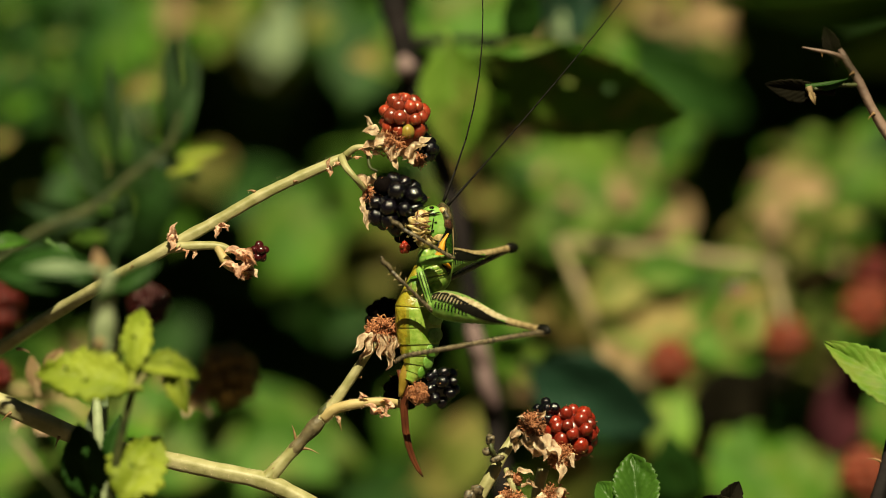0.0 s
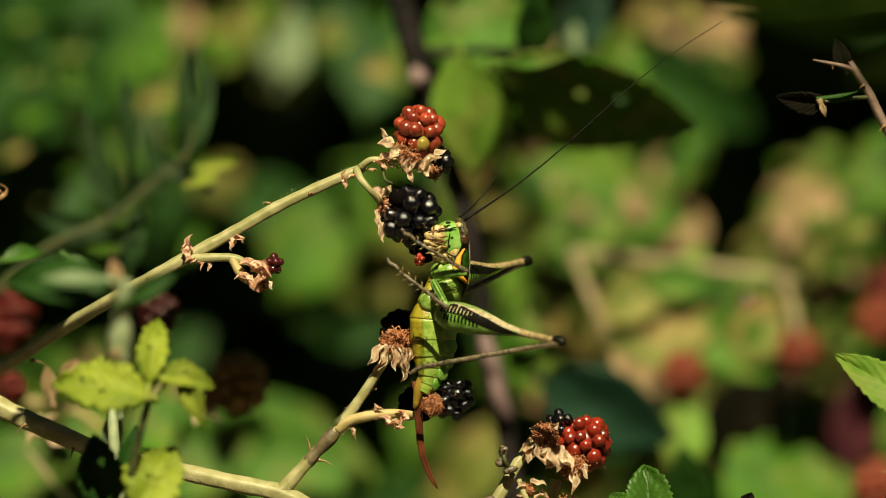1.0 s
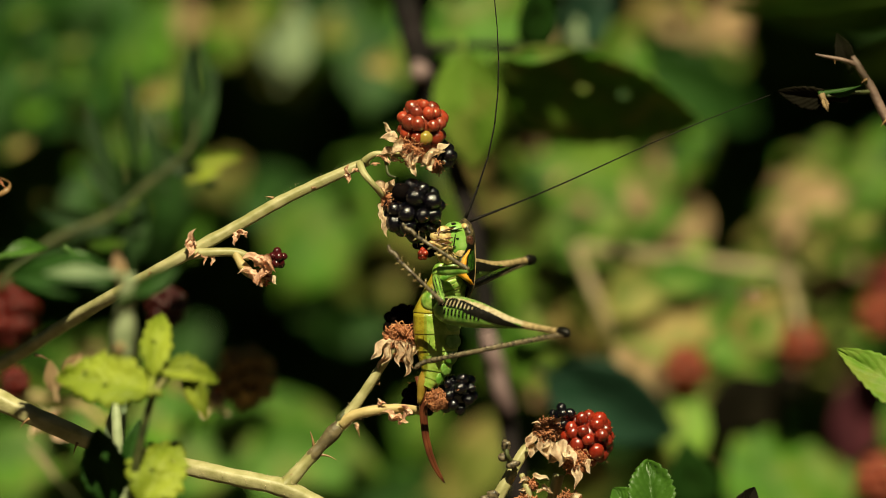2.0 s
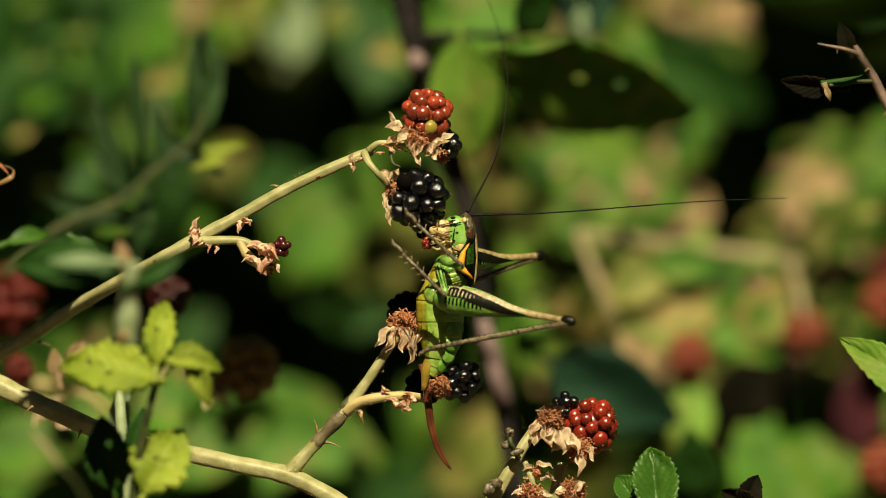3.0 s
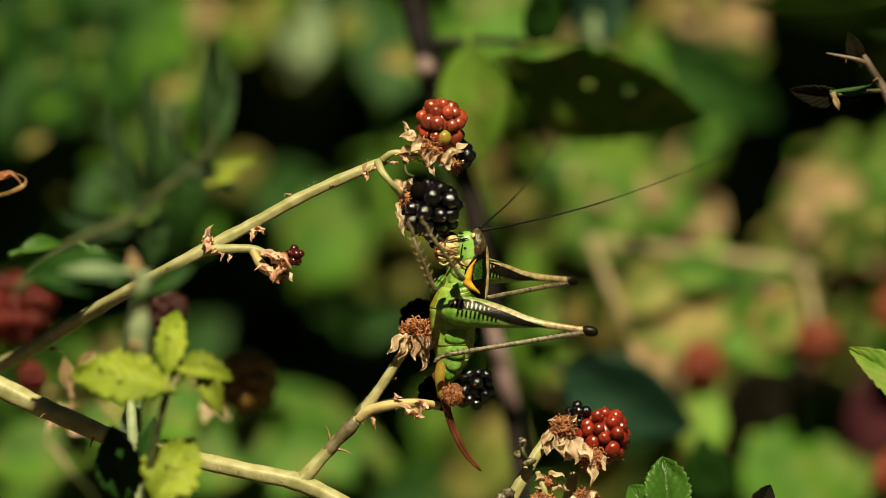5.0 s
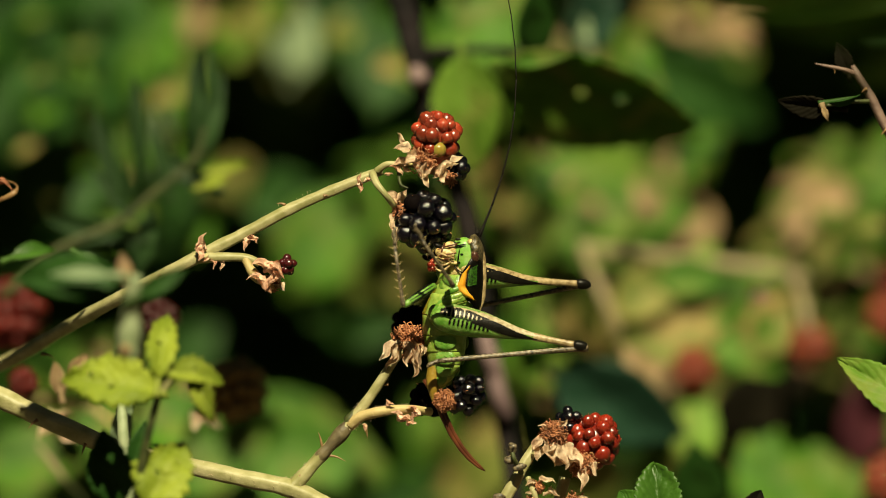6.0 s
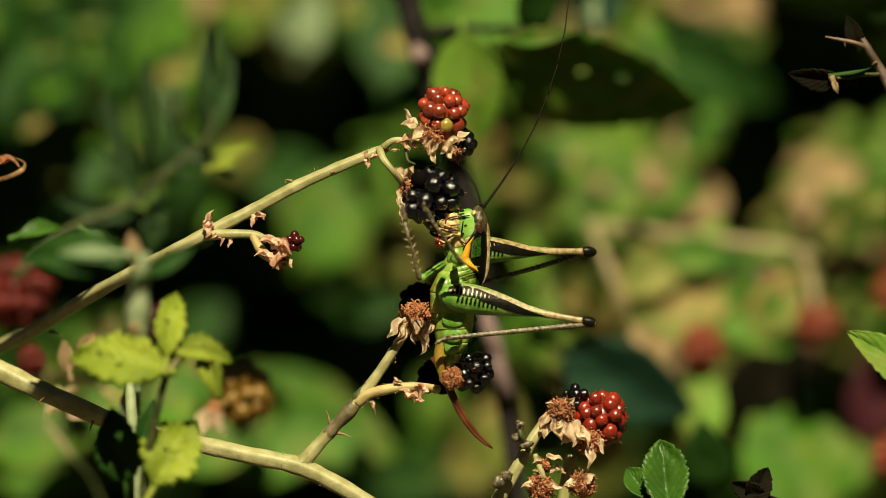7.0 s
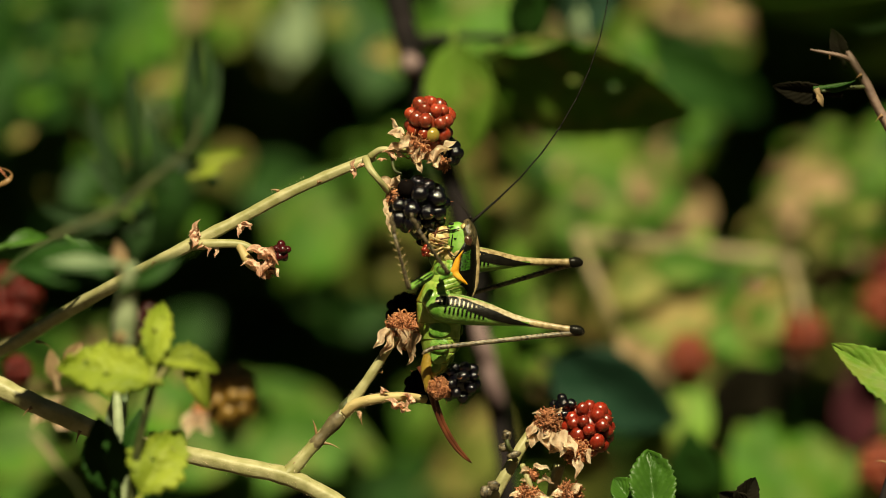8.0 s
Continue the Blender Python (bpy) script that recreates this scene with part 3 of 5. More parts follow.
# leaves of the thicket that can be told apart: u, v, depth, length, width, turn, material, tip, roll
BACK = [
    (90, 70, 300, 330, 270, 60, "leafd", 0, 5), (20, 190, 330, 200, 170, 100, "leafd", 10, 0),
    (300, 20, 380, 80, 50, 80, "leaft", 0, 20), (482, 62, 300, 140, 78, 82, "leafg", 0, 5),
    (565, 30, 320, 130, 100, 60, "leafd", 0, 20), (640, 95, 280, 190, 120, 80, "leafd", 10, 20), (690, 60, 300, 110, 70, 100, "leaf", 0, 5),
    (245, 40, 320, 110, 80, 70, "leaf", 0, 10), (265, 140, 330, 140, 90, 70, "leaf", 0, 5),
    (820, 30, 200, 190, 150, 20, "leaf", 0, 25), (985, 30, 210, 70, 26, 110, "leafg", 20, -10), (1010, 20, 210, 130, 80, 60, "leafb", 0, 0), (1098, 88, 200, 84, 34, 120, "leaf", 0, 20),
    (1175, 20, 330, 84, 60, 10, "leaft", 0, 0), (1205, 42, 330, 64, 46, 150, "leaft", 0, 5), (1120, 5, 330, 60, 40, 40, "leafo", 0, 0),
    (1215, 150, 330, 210, 120, -30, "leafd", 0, -10), (1215, 235, 330, 80, 50, -60, "leaf", 0, 10),
    (1160, 285, 330, 76, 66, 90, "leaft", 0, 20), (1190, 385, 330, 78, 74, 60, "leaft", 0, 20), (1130, 330, 350, 80, 66, 140, "leafo", 0, 10),
    (1010, 285, 300, 210, 110, 160, "leafl", 0, 10), (1080, 370, 290, 220, 110, 10, "leaf", 0, 30), (950, 330, 320, 150, 90, 60, "leafo", 0, 10), (1040, 310, 340, 150, 110, 30, "leaf", 0, 10),
    (880, 352, 330, 90, 36, 10, "leafo", 0, 0), (930, 480, 330, 90, 84, 40, "leafo", 0, 20), (960, 410, 340, 130, 70, 10, "leafo", 0, 10),
    (990, 560, 250, 130, 60, -60, "leafo", 0, -20), (1110, 500, 235, 160, 90, 30, "leafo", 0, 20), (1180, 480, 235, 120, 70, 0, "leaf", 0, 20), (1230, 520, 260, 80, 60, 60, "leafd", 0, 0),
    (1372, 385, 300, 100, 80, 60, "leaft", 0, 25), (1400, 310, 350, 110, 90, 110, "leafo", 0, 20), (1370, 330, 330, 80, 60, 60, "leaft", 0, 20), (1450, 390, 340, 120, 90, 80, "leafo", 0, 20),
    (1300, 480, 330, 90, 70, 0, "leaf", 0, 10), (1410, 430, 340, 110, 80, 30, "leafo", 0, 20), (1425, 340, 290, 90, 70, 20, "leaft", 0, 25), (1380, 400, 350, 80, 70, 80, "leafy", 0, 20),
    (1500, 310, 330, 130, 100, 70, "leaf", 0, 15), (1545, 250, 350, 90, 70, 30, "leafd", 0, 15),
    (1160, 570, 235, 200, 110, 20, "leafo", 0, 20), (1270, 590, 235, 160, 110, -40, "leaf", 0, 10), (1130, 610, 330, 70, 56, 10, "leaft", 0, 15), (1330, 560, 235, 150, 90, 40, "leafo", 0, 10),
    (1082, 626, 200, 50, 38, -50, "leaft", 0, 20), (1112, 640, 210, 40, 34, 30, "leaft", 0, 20), (1130, 690, 200, 44, 30, -60, "leaft", 0, 20), (1138, 738, 200, 36, 30, -60, "leaft", 0, 20), (1240, 670, 340, 110, 80, 30, "leafo", 0, 10),
    (1050, 705, 190, 230, 140, -25, "leafb", 0, -12), (1188, 745, 220, 140, 76, 85, "leafl", 0, 20), (1120, 800, 280, 110, 60, 60, "leaf", 0, 0),
    (1350, 845, 240, 220, 180, 120, "leaf", 0, 25), (1196, 840, 160, 130, 84, 100, "leafd", 0, -25), (1440, 850, 260, 120, 90, 50, "leaf", 0, 10),
    (1490, 725, 260, 170, 84, 80, "leafp", 0, 0), (1380, 690, 330, 150, 100, 30, "leafd", 0, 0), (1440, 620, 330, 110, 80, 60, "leafo", 0, 10),
    (1270, 770, 300, 90, 46, -50, "leaft", 0, -10), (1562, 740, 240, 120, 60, 90, "leaf", 0, 10),
    (905, 585, 190, 140, 52, 80, "leaf", 0, 10), (530, 412, 300, 200, 150, 60, "leaf", 0, 15), (110, 335, 225, 100, 50, 70, "leafd", 0, 25), (175, 395, 220, 90, 60, 20, "leaf", 0, 25), (200, 100, 270, 120, 60, 80, "leaf", 0, 10), (1050, 382, 290, 250, 150, 20, "leaf", 0, 30), (620, 350, 330, 120, 90, 100, "leaf", 0, 5),
    (460, 340, 340, 130, 100, 10, "leafd", 0, 10), (640, 500, 340, 150, 100, 40, "leafo", 0, 0), (590, 560, 340, 110, 90, 0, "leafd", 0, -15),
    (440, 735, 290, 220, 110, 10, "leaf", 0, 28), (20, 800, 220, 200, 120, 10, "leaf", 0, 30), (430, 800, 260, 260, 170, 20, "leaf", 0, 20), (555, 800, 260, 170, 120, -20, "leaf", 0, 20), (335, 800, 240, 190, 130, 30, "leaf", 0, 25), (370, 740, 300, 130, 90, 60, "leaf", 0, 0),
    (820, 800, 300, 140, 100, 70, "leafo", 0, 0), (790, 850, 320, 110, 80, 20, "leafo", 0, 0),
    (60, 860, 250, 230, 100, 10, "leaf", 0, 15), (85, 795, 235, 190, 110, 20, "leaf", 0, 30), (100, 620, 300, 180, 80, 10, "leaf", 0, 10), (300, 600, 330, 110, 80, 40, "leafd", 0, 10),
    (30, 400, 330, 160, 90, 60, "leafd", 0, 10), (60, 330, 330, 150, 80, 70, "leafd", 0, -10), (40, 280, 330, 110, 60, 20, "leafd", 0, 10),
    (130, 240, 280, 130, 40, 100, "leafo", 0, -10), (230, 210, 300, 120, 50, 80, "leafg", 0, -20), (270, 350, 320, 130, 60, 60, "leafd", 0, 0),
    (265, 735, 200, 150, 110, 20, "leaf", 0, 35), (140, 735, 210, 120, 90, 70, "leaf", 0, 35), (625, 580, 310, 90, 70, 20, "leafd", 0, 10),
    # blackish leaves whose colour stands in for the shade of this gap
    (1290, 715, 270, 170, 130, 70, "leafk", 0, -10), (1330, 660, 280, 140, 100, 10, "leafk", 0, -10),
    (1000, 850, 330, 140, 110, 30, "leafo", 0, -20), (690, 870, 330, 170, 90, 10, "leafd", 0, 0), (1490, 480, 350, 120, 80, 70, "leafd", 0, 0),
]
for k, (u, v, d, ln, wd, tn, m, tp, rl) in enumerate(BACK):
    leaf(u, v, d * (1.02 if d >= 280 else 0.9), ln * 1.1, wd * 1.12, tn, m, tp, -rl, fold=0.2, curl=0.25)

# further leaves between and behind them
rnd_fill = random.Random(5)
GAPS = ((500, 235, 130, 75), (400, 600, 130, 110), (1450, 170, 160, 120), (1260, 340, 60, 60), (640, 620, 120, 80), (1285, 735, 90, 80), (880, 760, 80, 70), (300, 420, 120, 60), (100, 560, 120, 50))
for k in range(150):
    u, v = rnd_fill.uniform(-60, 1630), rnd_fill.uniform(-40, 920)
    if any(math.hypot((u - a) / c, (v - b) / e) < 1.25 for a, b, c, e in GAPS):
        continue
    warm = 0.08 + 0.5 * max(0.0, 1 - math.hypot((u - 1250) / 420, (v - 430) / 330))
    pick = rnd_fill.random()
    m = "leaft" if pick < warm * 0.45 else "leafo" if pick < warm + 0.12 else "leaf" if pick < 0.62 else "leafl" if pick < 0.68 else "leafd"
    leaf(u, v, rnd_fill.uniform(330, 490), rnd_fill.uniform(60, 150), rnd_fill.uniform(45, 100), rnd_fill.uniform(0, 360), m,
         rnd_fill.uniform(-40, 40), rnd_fill.uniform(-60, 35), fold=rnd_fill.uniform(0.1, 0.5), curl=rnd_fill.uniform(0.1, 0.5))

# small leaves and leaf scraps, lit or withered, in front of the deeper ones
def leaf_scraps():
    rnd = random.Random(31)
    kinds = ("leaf", "leafo", "leafd", "leafl", "leaft", "leafy")
    verts, faces, uvs, slots = [], [], [], []
    for (u0, u1, v0, v1, n, use) in ((880, 1530, 230, 640, 130, (4, 1, 2, 0, 0, 3)), (1110, 1270, 0, 60, 9, (4, 4, 1)), (-20, 320, -20, 420, 80, (0, 1, 2, 2, 0, 2)), (320, 470, -20, 110, 14, (0, 1, 2, 3)), (470, 700, 0, 180, 8, (0, 1, 3)),
                                     (930, 1110, 560, 720, 12, (4, 1)), (30, 330, 600, 880, 34, (0, 1, 2, 4))):
        for k in range(n):
            u, v, d = rnd.uniform(u0, u1), rnd.uniform(v0, v1), rnd.uniform(230, 370)
            if abs(u - 1290) < 42 and 240 < v < 415:
                continue
            f = (1 + d / 1450.0) * U
            bm = blade_bm(rnd.uniform(32, 90) * f, rnd.uniform(18, 52) * f, rnd.uniform(0.2, 0.7), rnd.uniform(0.1, 0.5), 5, rows=14, cols=3)
            m = Matrix.Translation(P(u, v, d)) @ pose(0, 0, 0, rnd.uniform(-65, 20)) @ pose(0, 0, 0, 0, rnd.uniform(0, 360)) @ pose(0, 0, 0, 0, 0, rnd.uniform(-40, 40))
            slot, at = rnd.choice(use), len(verts)
            bm.verts.index_update()
            layer = bm.loops.layers.uv["UVMap"]
            verts.extend(m @ w.co for w in bm.verts)
            for fc in bm.faces:
                faces.append([at + w.index for w in fc.verts])
                uvs.extend(lp[layer].uv.copy() for lp in fc.loops)
                slots.append(slot)
            bm.free()
    me = bpy.data.meshes.new("leaf_scraps")
    me.from_pydata(verts, [], faces)
    layer = me.uv_layers.new(name="UVMap")
    for k, uv in enumerate(uvs):
        layer.data[k].uv = uv
    for m in kinds:
        me.materials.append(M[m])
    me.polygons.foreach_set("material_index", slots)
    me.polygons.foreach_set("use_smooth", [True] * len(faces))
    tagged(new("leaf_scraps", me), "small green, yellow and withered tan bramble leaves", "leaves", kind="stuff")


leaf_scraps()

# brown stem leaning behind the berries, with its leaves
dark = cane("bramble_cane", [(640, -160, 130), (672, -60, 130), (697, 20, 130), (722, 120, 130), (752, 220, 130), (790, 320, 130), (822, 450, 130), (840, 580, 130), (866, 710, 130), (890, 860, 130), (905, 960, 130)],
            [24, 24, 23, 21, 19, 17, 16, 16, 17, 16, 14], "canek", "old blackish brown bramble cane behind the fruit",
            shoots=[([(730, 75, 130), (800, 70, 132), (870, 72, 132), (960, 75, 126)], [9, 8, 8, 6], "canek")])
SWAY["dark"].append(dark)
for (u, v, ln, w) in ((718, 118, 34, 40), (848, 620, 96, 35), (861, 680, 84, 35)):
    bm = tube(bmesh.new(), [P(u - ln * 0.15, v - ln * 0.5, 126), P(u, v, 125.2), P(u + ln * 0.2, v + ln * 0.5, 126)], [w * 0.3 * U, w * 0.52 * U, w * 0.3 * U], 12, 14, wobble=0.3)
    part("bark_patch", bm, M["caneg"], dark, "pale grey-pink patch on the cane")
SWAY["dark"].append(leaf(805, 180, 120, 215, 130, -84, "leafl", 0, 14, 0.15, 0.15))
SWAY["dark"].append(leaf(1026, 162, 125, 385, 230, -21, "leaf", 0, 43, 0.1, 0.12, label="large dark bramble leaf turned from the sun, with two holes", holes=((0.0, 0.42, 0.03), (0.15, 0.6, 0.02))))
SWAY["dark"].append(leaf(985, 165, 190, 80, 66, 70, "leafo", 0, -20, 0.1, 0.1))
SWAY["dark"].append(leaf(1066, 130, 190, 60, 50, 40, "leafo", 0, -20, 0.1, 0.1))
SWAY["dark"].append(leaf(930, 84, 95, 120, 36, 8, "leaf", 0, 5, 0.2, 0.2))
SWAY["dark"].append(leaf(925, 20, 110, 150, 70, 85, "leafd", 0, 30, 0.2, 0.2))

# tan twigs and berries behind
cane("bramble_cane", [(985, 425, 215), (1100, 440, 220), (1210, 452, 225), (1320, 465, 225), (1384, 478, 225)], [11, 11, 10, 10, 9], "canew", "tan dry bramble cane behind the fruit",
     shoots=[([(990, 428, 212), (1020, 500, 200), (1052, 580, 200)], [10, 10, 8], "canew"), ([(1360, 472, 222), (1378, 520, 205), (1388, 575, 200)], [9, 10, 8], "canew")])
cane("bramble_cane", [(-60, 690, 140), (30, 690, 140), (110, 705, 140), (160, 740, 140)], [10, 10, 8, 6], "canet", "tan dry bramble twig low in the thicket",
     shoots=[([(22, 775, 120), (48, 808, 120), (70, 838, 120)], [4, 7, 5], "canew"), ([(68, 835, 121), (100, 870, 122), (130, 930, 124)], [4, 4, 4], "caned")])
berry(1185, 642, 200, 40, "dull", "small red unripe blackberry deep in the thicket", seed=21)
berry(1305, 520, 215, 26, "wine", "small dark red blackberry deep in the thicket", seed=22)
berry(1390, 598, 205, 40, "dull", "orange-red unripe blackberry on a tan twig", seed=23)
berry(1548, 486, 230, 36, "deep", "dark red blackberry deep in the thicket", seed=24)
berry(1536, 545, 220, 44, "dull", "dull red unripe blackberry deep in the thicket", seed=25)
berry(1530, 838, 170, 46, "dull", "red unripe blackberry low in the thicket", seed=26)
berry(-26, 548, 130, 64, "deep", "dark red unripe blackberry beside a green cane", seed=27)
wine_berry = berry(264, 540, 80, 38, "winy", "wine-red blackberry with shade put into its dark colour", seed=28, axis=(0.3, -0.3, 0.6))
gold_berry = berry(404, 666, 90, 54, "gold", "golden yellow unripe blackberry, colour darkened for its moving shade", seed=29, axis=(0.3, -0.3, -1))
gold_calyx = calyx(352, 690, 88, [(-0.1, 1, 60, 26), (0.3, 1, 50, 24), (-0.6, 0.8, 46, 22)], 12, 14, label="pale pink calyx of the golden berry", seed=41, rad=14)
berry(-4, 665, 80, 26, "deep", "small red unripe blackberry beside a cane", seed=31)
calyx(55, 745, 70, [(-1, 0.2, 40, 26), (0.6, 0.5, 44, 26), (-0.4, -1, 36, 24), (0.5, -0.8, 40, 24)], 20, 26, seed=9)

SWAY["heart"] = [wine_berry, gold_berry, gold_calyx]

# ---- left: grey-green herb and its yellow leaf ----
herb = cane("herb_stem", [(-40, 500, 110), (60, 415, 110), (160, 370, 110), (235, 310, 110), (300, 255, 110), (318, 200, 110)], [9, 8, 8, 7, 6, 4], "caned", "dark herb stem with narrow grey-green leaves", "herbs", category="herb")
SWAY["far"].append(herb)
for (u, v, ln, wd, tn, m) in ((325, 185, 170, 50, 72, "leafh"), (300, 150, 170, 30, 88, "leafh"), (240, 250, 150, 26, 105, "leafh"), (200, 190, 180, 28, 95, "leafh"), (150, 260, 190, 34, 110, "leafh"), (275, 270, 120, 44, 150, "leafh"),
                              (120, 380, 190, 50, 170, "leafh"), (60, 430, 150, 40, 200, "leafh"), (210, 400, 110, 44, 80, "leafh"), (150, 310, 130, 26, 130, "leafh"), (330, 110, 110, 24, 95, "leafh")):
    SWAY["far"].append(leaf(u, v, 115, ln, wd, tn, m, 15, 10, 0.4, 0.3, 4, "narrow dull grey-green herb leaf out of the sun"))
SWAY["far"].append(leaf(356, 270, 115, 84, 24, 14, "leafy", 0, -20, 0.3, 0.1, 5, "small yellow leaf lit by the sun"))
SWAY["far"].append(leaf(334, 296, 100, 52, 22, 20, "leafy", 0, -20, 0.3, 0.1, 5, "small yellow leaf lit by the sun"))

# dry curled leaf rest and two small toothed leaves beside the herb
curl = thing("withered_leaf", P(-45, 330, 20), "brown curled withered leaf rest beside the herb", "leaf")
part("curl", sepal_bm(P(-70, 320, 20), (1, -0.2, 0.25), 62 * U, 22 * U, 0.9, (0, -0.7, 0.7), 5), M["stamen"], curl)
part("curl", tube(bmesh.new(), [P(-75, 345, 20), P(-45, 338, 18), P(-20, 326, 17), P(-14, 314, 19), P(-26, 306, 21), P(-50, 302, 22)], [r * U for r in (3, 4, 4, 3.5, 3, 1.5)], 8, 26, squash=0.4, wobble=0.5), M["thorn"], curl)
SWAY["curl"] = [curl, leaf(16, 430, 45, 90, 36, 28, "leafs", 20, -35, 0.5, 0.3, 9, "small toothed green leaf beside the herb", tooth=0.3),
                leaf(112, 452, 45, 56, 34, -40, "leafs", 20, -35, 0.4, 0.3, 7, "small toothed green leaf beside the herb", tooth=0.3)]

# ---- upper green cane with its fruit ----
upper = cane("bramble_cane", [(-70, 655, 40), (0, 617, 32), (70, 572, 22), (150, 523, 10), (240, 472, 2), (310, 432, 0), (380, 394, 0), (460, 348, 0), (530, 314, 0), (600, 283, 0), (618, 276, 2)],
             [12, 12, 11.5, 11.5, 11, 10.8, 10.4, 9.8, 9.4, 8.6, 6.5], "cane", "pale green bramble cane carrying two berries",
             thorns=[(452, 340, 0, -0.8, -0.3, 16), (520, 322, -1, 0.6, -0.2, 10), (30, 618, 20, 1, 0.1, 26), (235, 470, 0, -0.5, 0.8, 12)],
             shoots=[([(300, 440, -1), (345, 436, -2), (385, 436, -2), (410, 445, -2)], [10, 8, 7.5, 7], "cane"),
                     ([(604, 278, -1), (612, 296, -3), (628, 315, -4), (645, 335, -2)], [7, 6, 5.5, 5.5], "cane"),
                     ([(612, 275, 0), (630, 262, -1), (655, 262, -1), (685, 262, 0)], [7, 5.5, 5, 5], "cane"),
                     ([(650, 272, -1), (655, 296, -3), (668, 303, -4)], [3, 2.5, 2], "caned")])
for k, (u, v, s, n) in enumerate(((305, 421, 32, 6), (583, 300, 20, 4), (326, 440, 18, 5), (386, 406, 18, 5), (400, 400, 14, 4), (345, 446, 14, 4), (600, 290, 12, 3), (648, 268, 16, 4), (664, 272, 14, 4), (632, 280, 10, 3))):
    crumple(u, v, -2, s, n, "bract", upper, "crumpled pink bract", 50 + k)
part("side_shoot", tube(bmesh.new(), [P(385, 438, -2), P(396, 458, -3), P(414, 476, -3), P(438, 486, -3)], [r * U for r in (8, 9, 8, 5)], 12, 20, wobble=0.4), M["canet"], upper, "curled dry stalk")
crumple(426, 450, -4, 38, 6, "bract", upper, "crumpled pink bract", 71)
crumple(441, 464, -4, 36, 6, "bract", upper, "crumpled pink bract", 72)
crumple(415, 474, -4, 32, 6, "bract", upper, "crumpled pink bract", 73)
down([(150, 523, 10), (240, 472, 2), (310, 432, 0), (380, 391, 0), (460, 343, 0), (530, 310, 0), (600, 280, 0)], [14, 13, 12.5, 12, 11, 10.5, 10], 110, upper, 91, 3)
SWAY["top"].append(upper)
SWAY["top"].append(berry(714, 210, 2, 46, "red", "red unripe blackberry on a dry cream calyx", axis=(0.15, -0.35, 0.9), seed=4, odd="lime", size=0.28))
SWAY["top"].append(berry(699, 360, 0, 56, "black", "ripe glossy black blackberry that the cricket eats", axis=(0.85, -0.5, -0.25), seed=5, size=0.27, rings=(1, 5, 8, 9, 8), long=1.0, odd="gloom"))
SWAY["top"].append(calyx(697, 262, 0, [(668, 240, -1, -0.5, 32, 26), (655, 226, -0.5, -1, 26, 11), (684, 248, -1, 0.1, 34, 24), (668, 258, -1, 0.3, 28, 18), (690, 254, -0.35, 1, 34, 24), (706, 262, -0.1, 1, 30, 22), (713, 282, 1, -0.8, 56, 26), (722, 268, 0.5, 0.9, 34, 20), (742, 262, 0.9, -0.6, 30, 18), (690, 280, 0.9, 0.5, 30, 18)], 60, 40, (-0.2, -0.7, 0.7), "cream dry calyx with curled sepals under a red berry", seed=5, rad=20))
SWAY["top"].append(calyx(655, 342, 0, [(650, 330, -0.9, -0.45, 34, 26), (660, 328, 0.1, -1, 26, 26), (648, 350, -0.6, 0.8, 34, 12), (645, 362, -0.05, 1, 44, 12), (652, 372, 0.1, 1, 40, 10)], 70, 20, (0.1, -0.9, -0.3), "cream dry calyx of the black berry", seed=6, rad=14))
SWAY["top"].append(calyx(434, 474, -2, [(0.6, 0.6, 24, 18), (-0.1, 0.7, 22, 16)], 40, 26, (0.1, -0.5, -0.6), "shrivelled pink-tan calyx of a lost berry", seed=7, rad=12))
# added drupelets, near-black only to fill the dark gap below the berry
SWAY["top"].append(berry(724, 420, 5, 24, "gloom", "dark drupelets added to fill the gap under the black berry", rings=(1, 5, 6, 5), size=0.36, seed=44))
SWAY["top"].append(berry(459, 446, 0, 17, "wine", "tiny dried dark red berry rest", rings=(1, 5, 5), size=0.48, seed=8))
SWAY["top"].append(berry(752, 262, 8, 26, "black", "small black berry behind the red one", rings=(1, 5, 6, 5), size=0.42, seed=12))
SWAY["top"].append(calyx(738, 283, 2, [], 34, 16, (0.1, -0.9, 0), "round rusty calyx base behind the berry", seed=12, rad=14))
SWAY["top"].append(berry(716, 439, -2, 11, "crim", "little red drupelets under the black berry", rings=(1, 4, 4), size=0.5, seed=14))

# ---- lower cane with the fork ----
lower = cane("bramble_cane", [(-70, 680, 10), (0, 714, 8), (70, 745, 6), (140, 775, 8), (220, 800, 8), (300, 816, 4), (390, 836, 1), (465, 852, 0), (530, 882, 0), (600, 925, 0), (680, 990, 0)],
             [19, 18, 17, 16, 16, 15, 15, 16, 15, 15, 15], "cane", "stout pale green bramble cane with a fork",
             thorns=[(20, 730, 4, -0.7, 0.5, 22), (105, 772, 4, -0.4, 1, 20), (525, 786, 0, -0.2, -1, 44), (528, 794, 0, 1, 0.05, 38), (575, 735, 0, -0.6, -0.5, 10), (640, 668, 0, -0.7, 0, 10), (600, 745, -1, 0.2, 0.7, 16), (484, 828, -1, 0.3, 0.8, 12)],
             shoots=[([(470, 852, 0), (492, 828, 0), (530, 785, 0), (572, 738, 0), (605, 695, 0), (640, 642, -1), (664, 604, -2.5)], [15, 12, 11, 11, 9, 8, 8], "cane"),
                     ([(572, 740, 0), (595, 724, -1), (640, 714, -2), (675, 712, -2), (715, 716, 2)], [12, 10, 8, 8, 7], "canet")])
down([(470, 852, 0), (492, 828, 0), (530, 785, 0), (572, 738, 0), (605, 695, 0), (640, 645, 0)], [15, 12, 11, 11, 9, 8], 200, lower, 92)
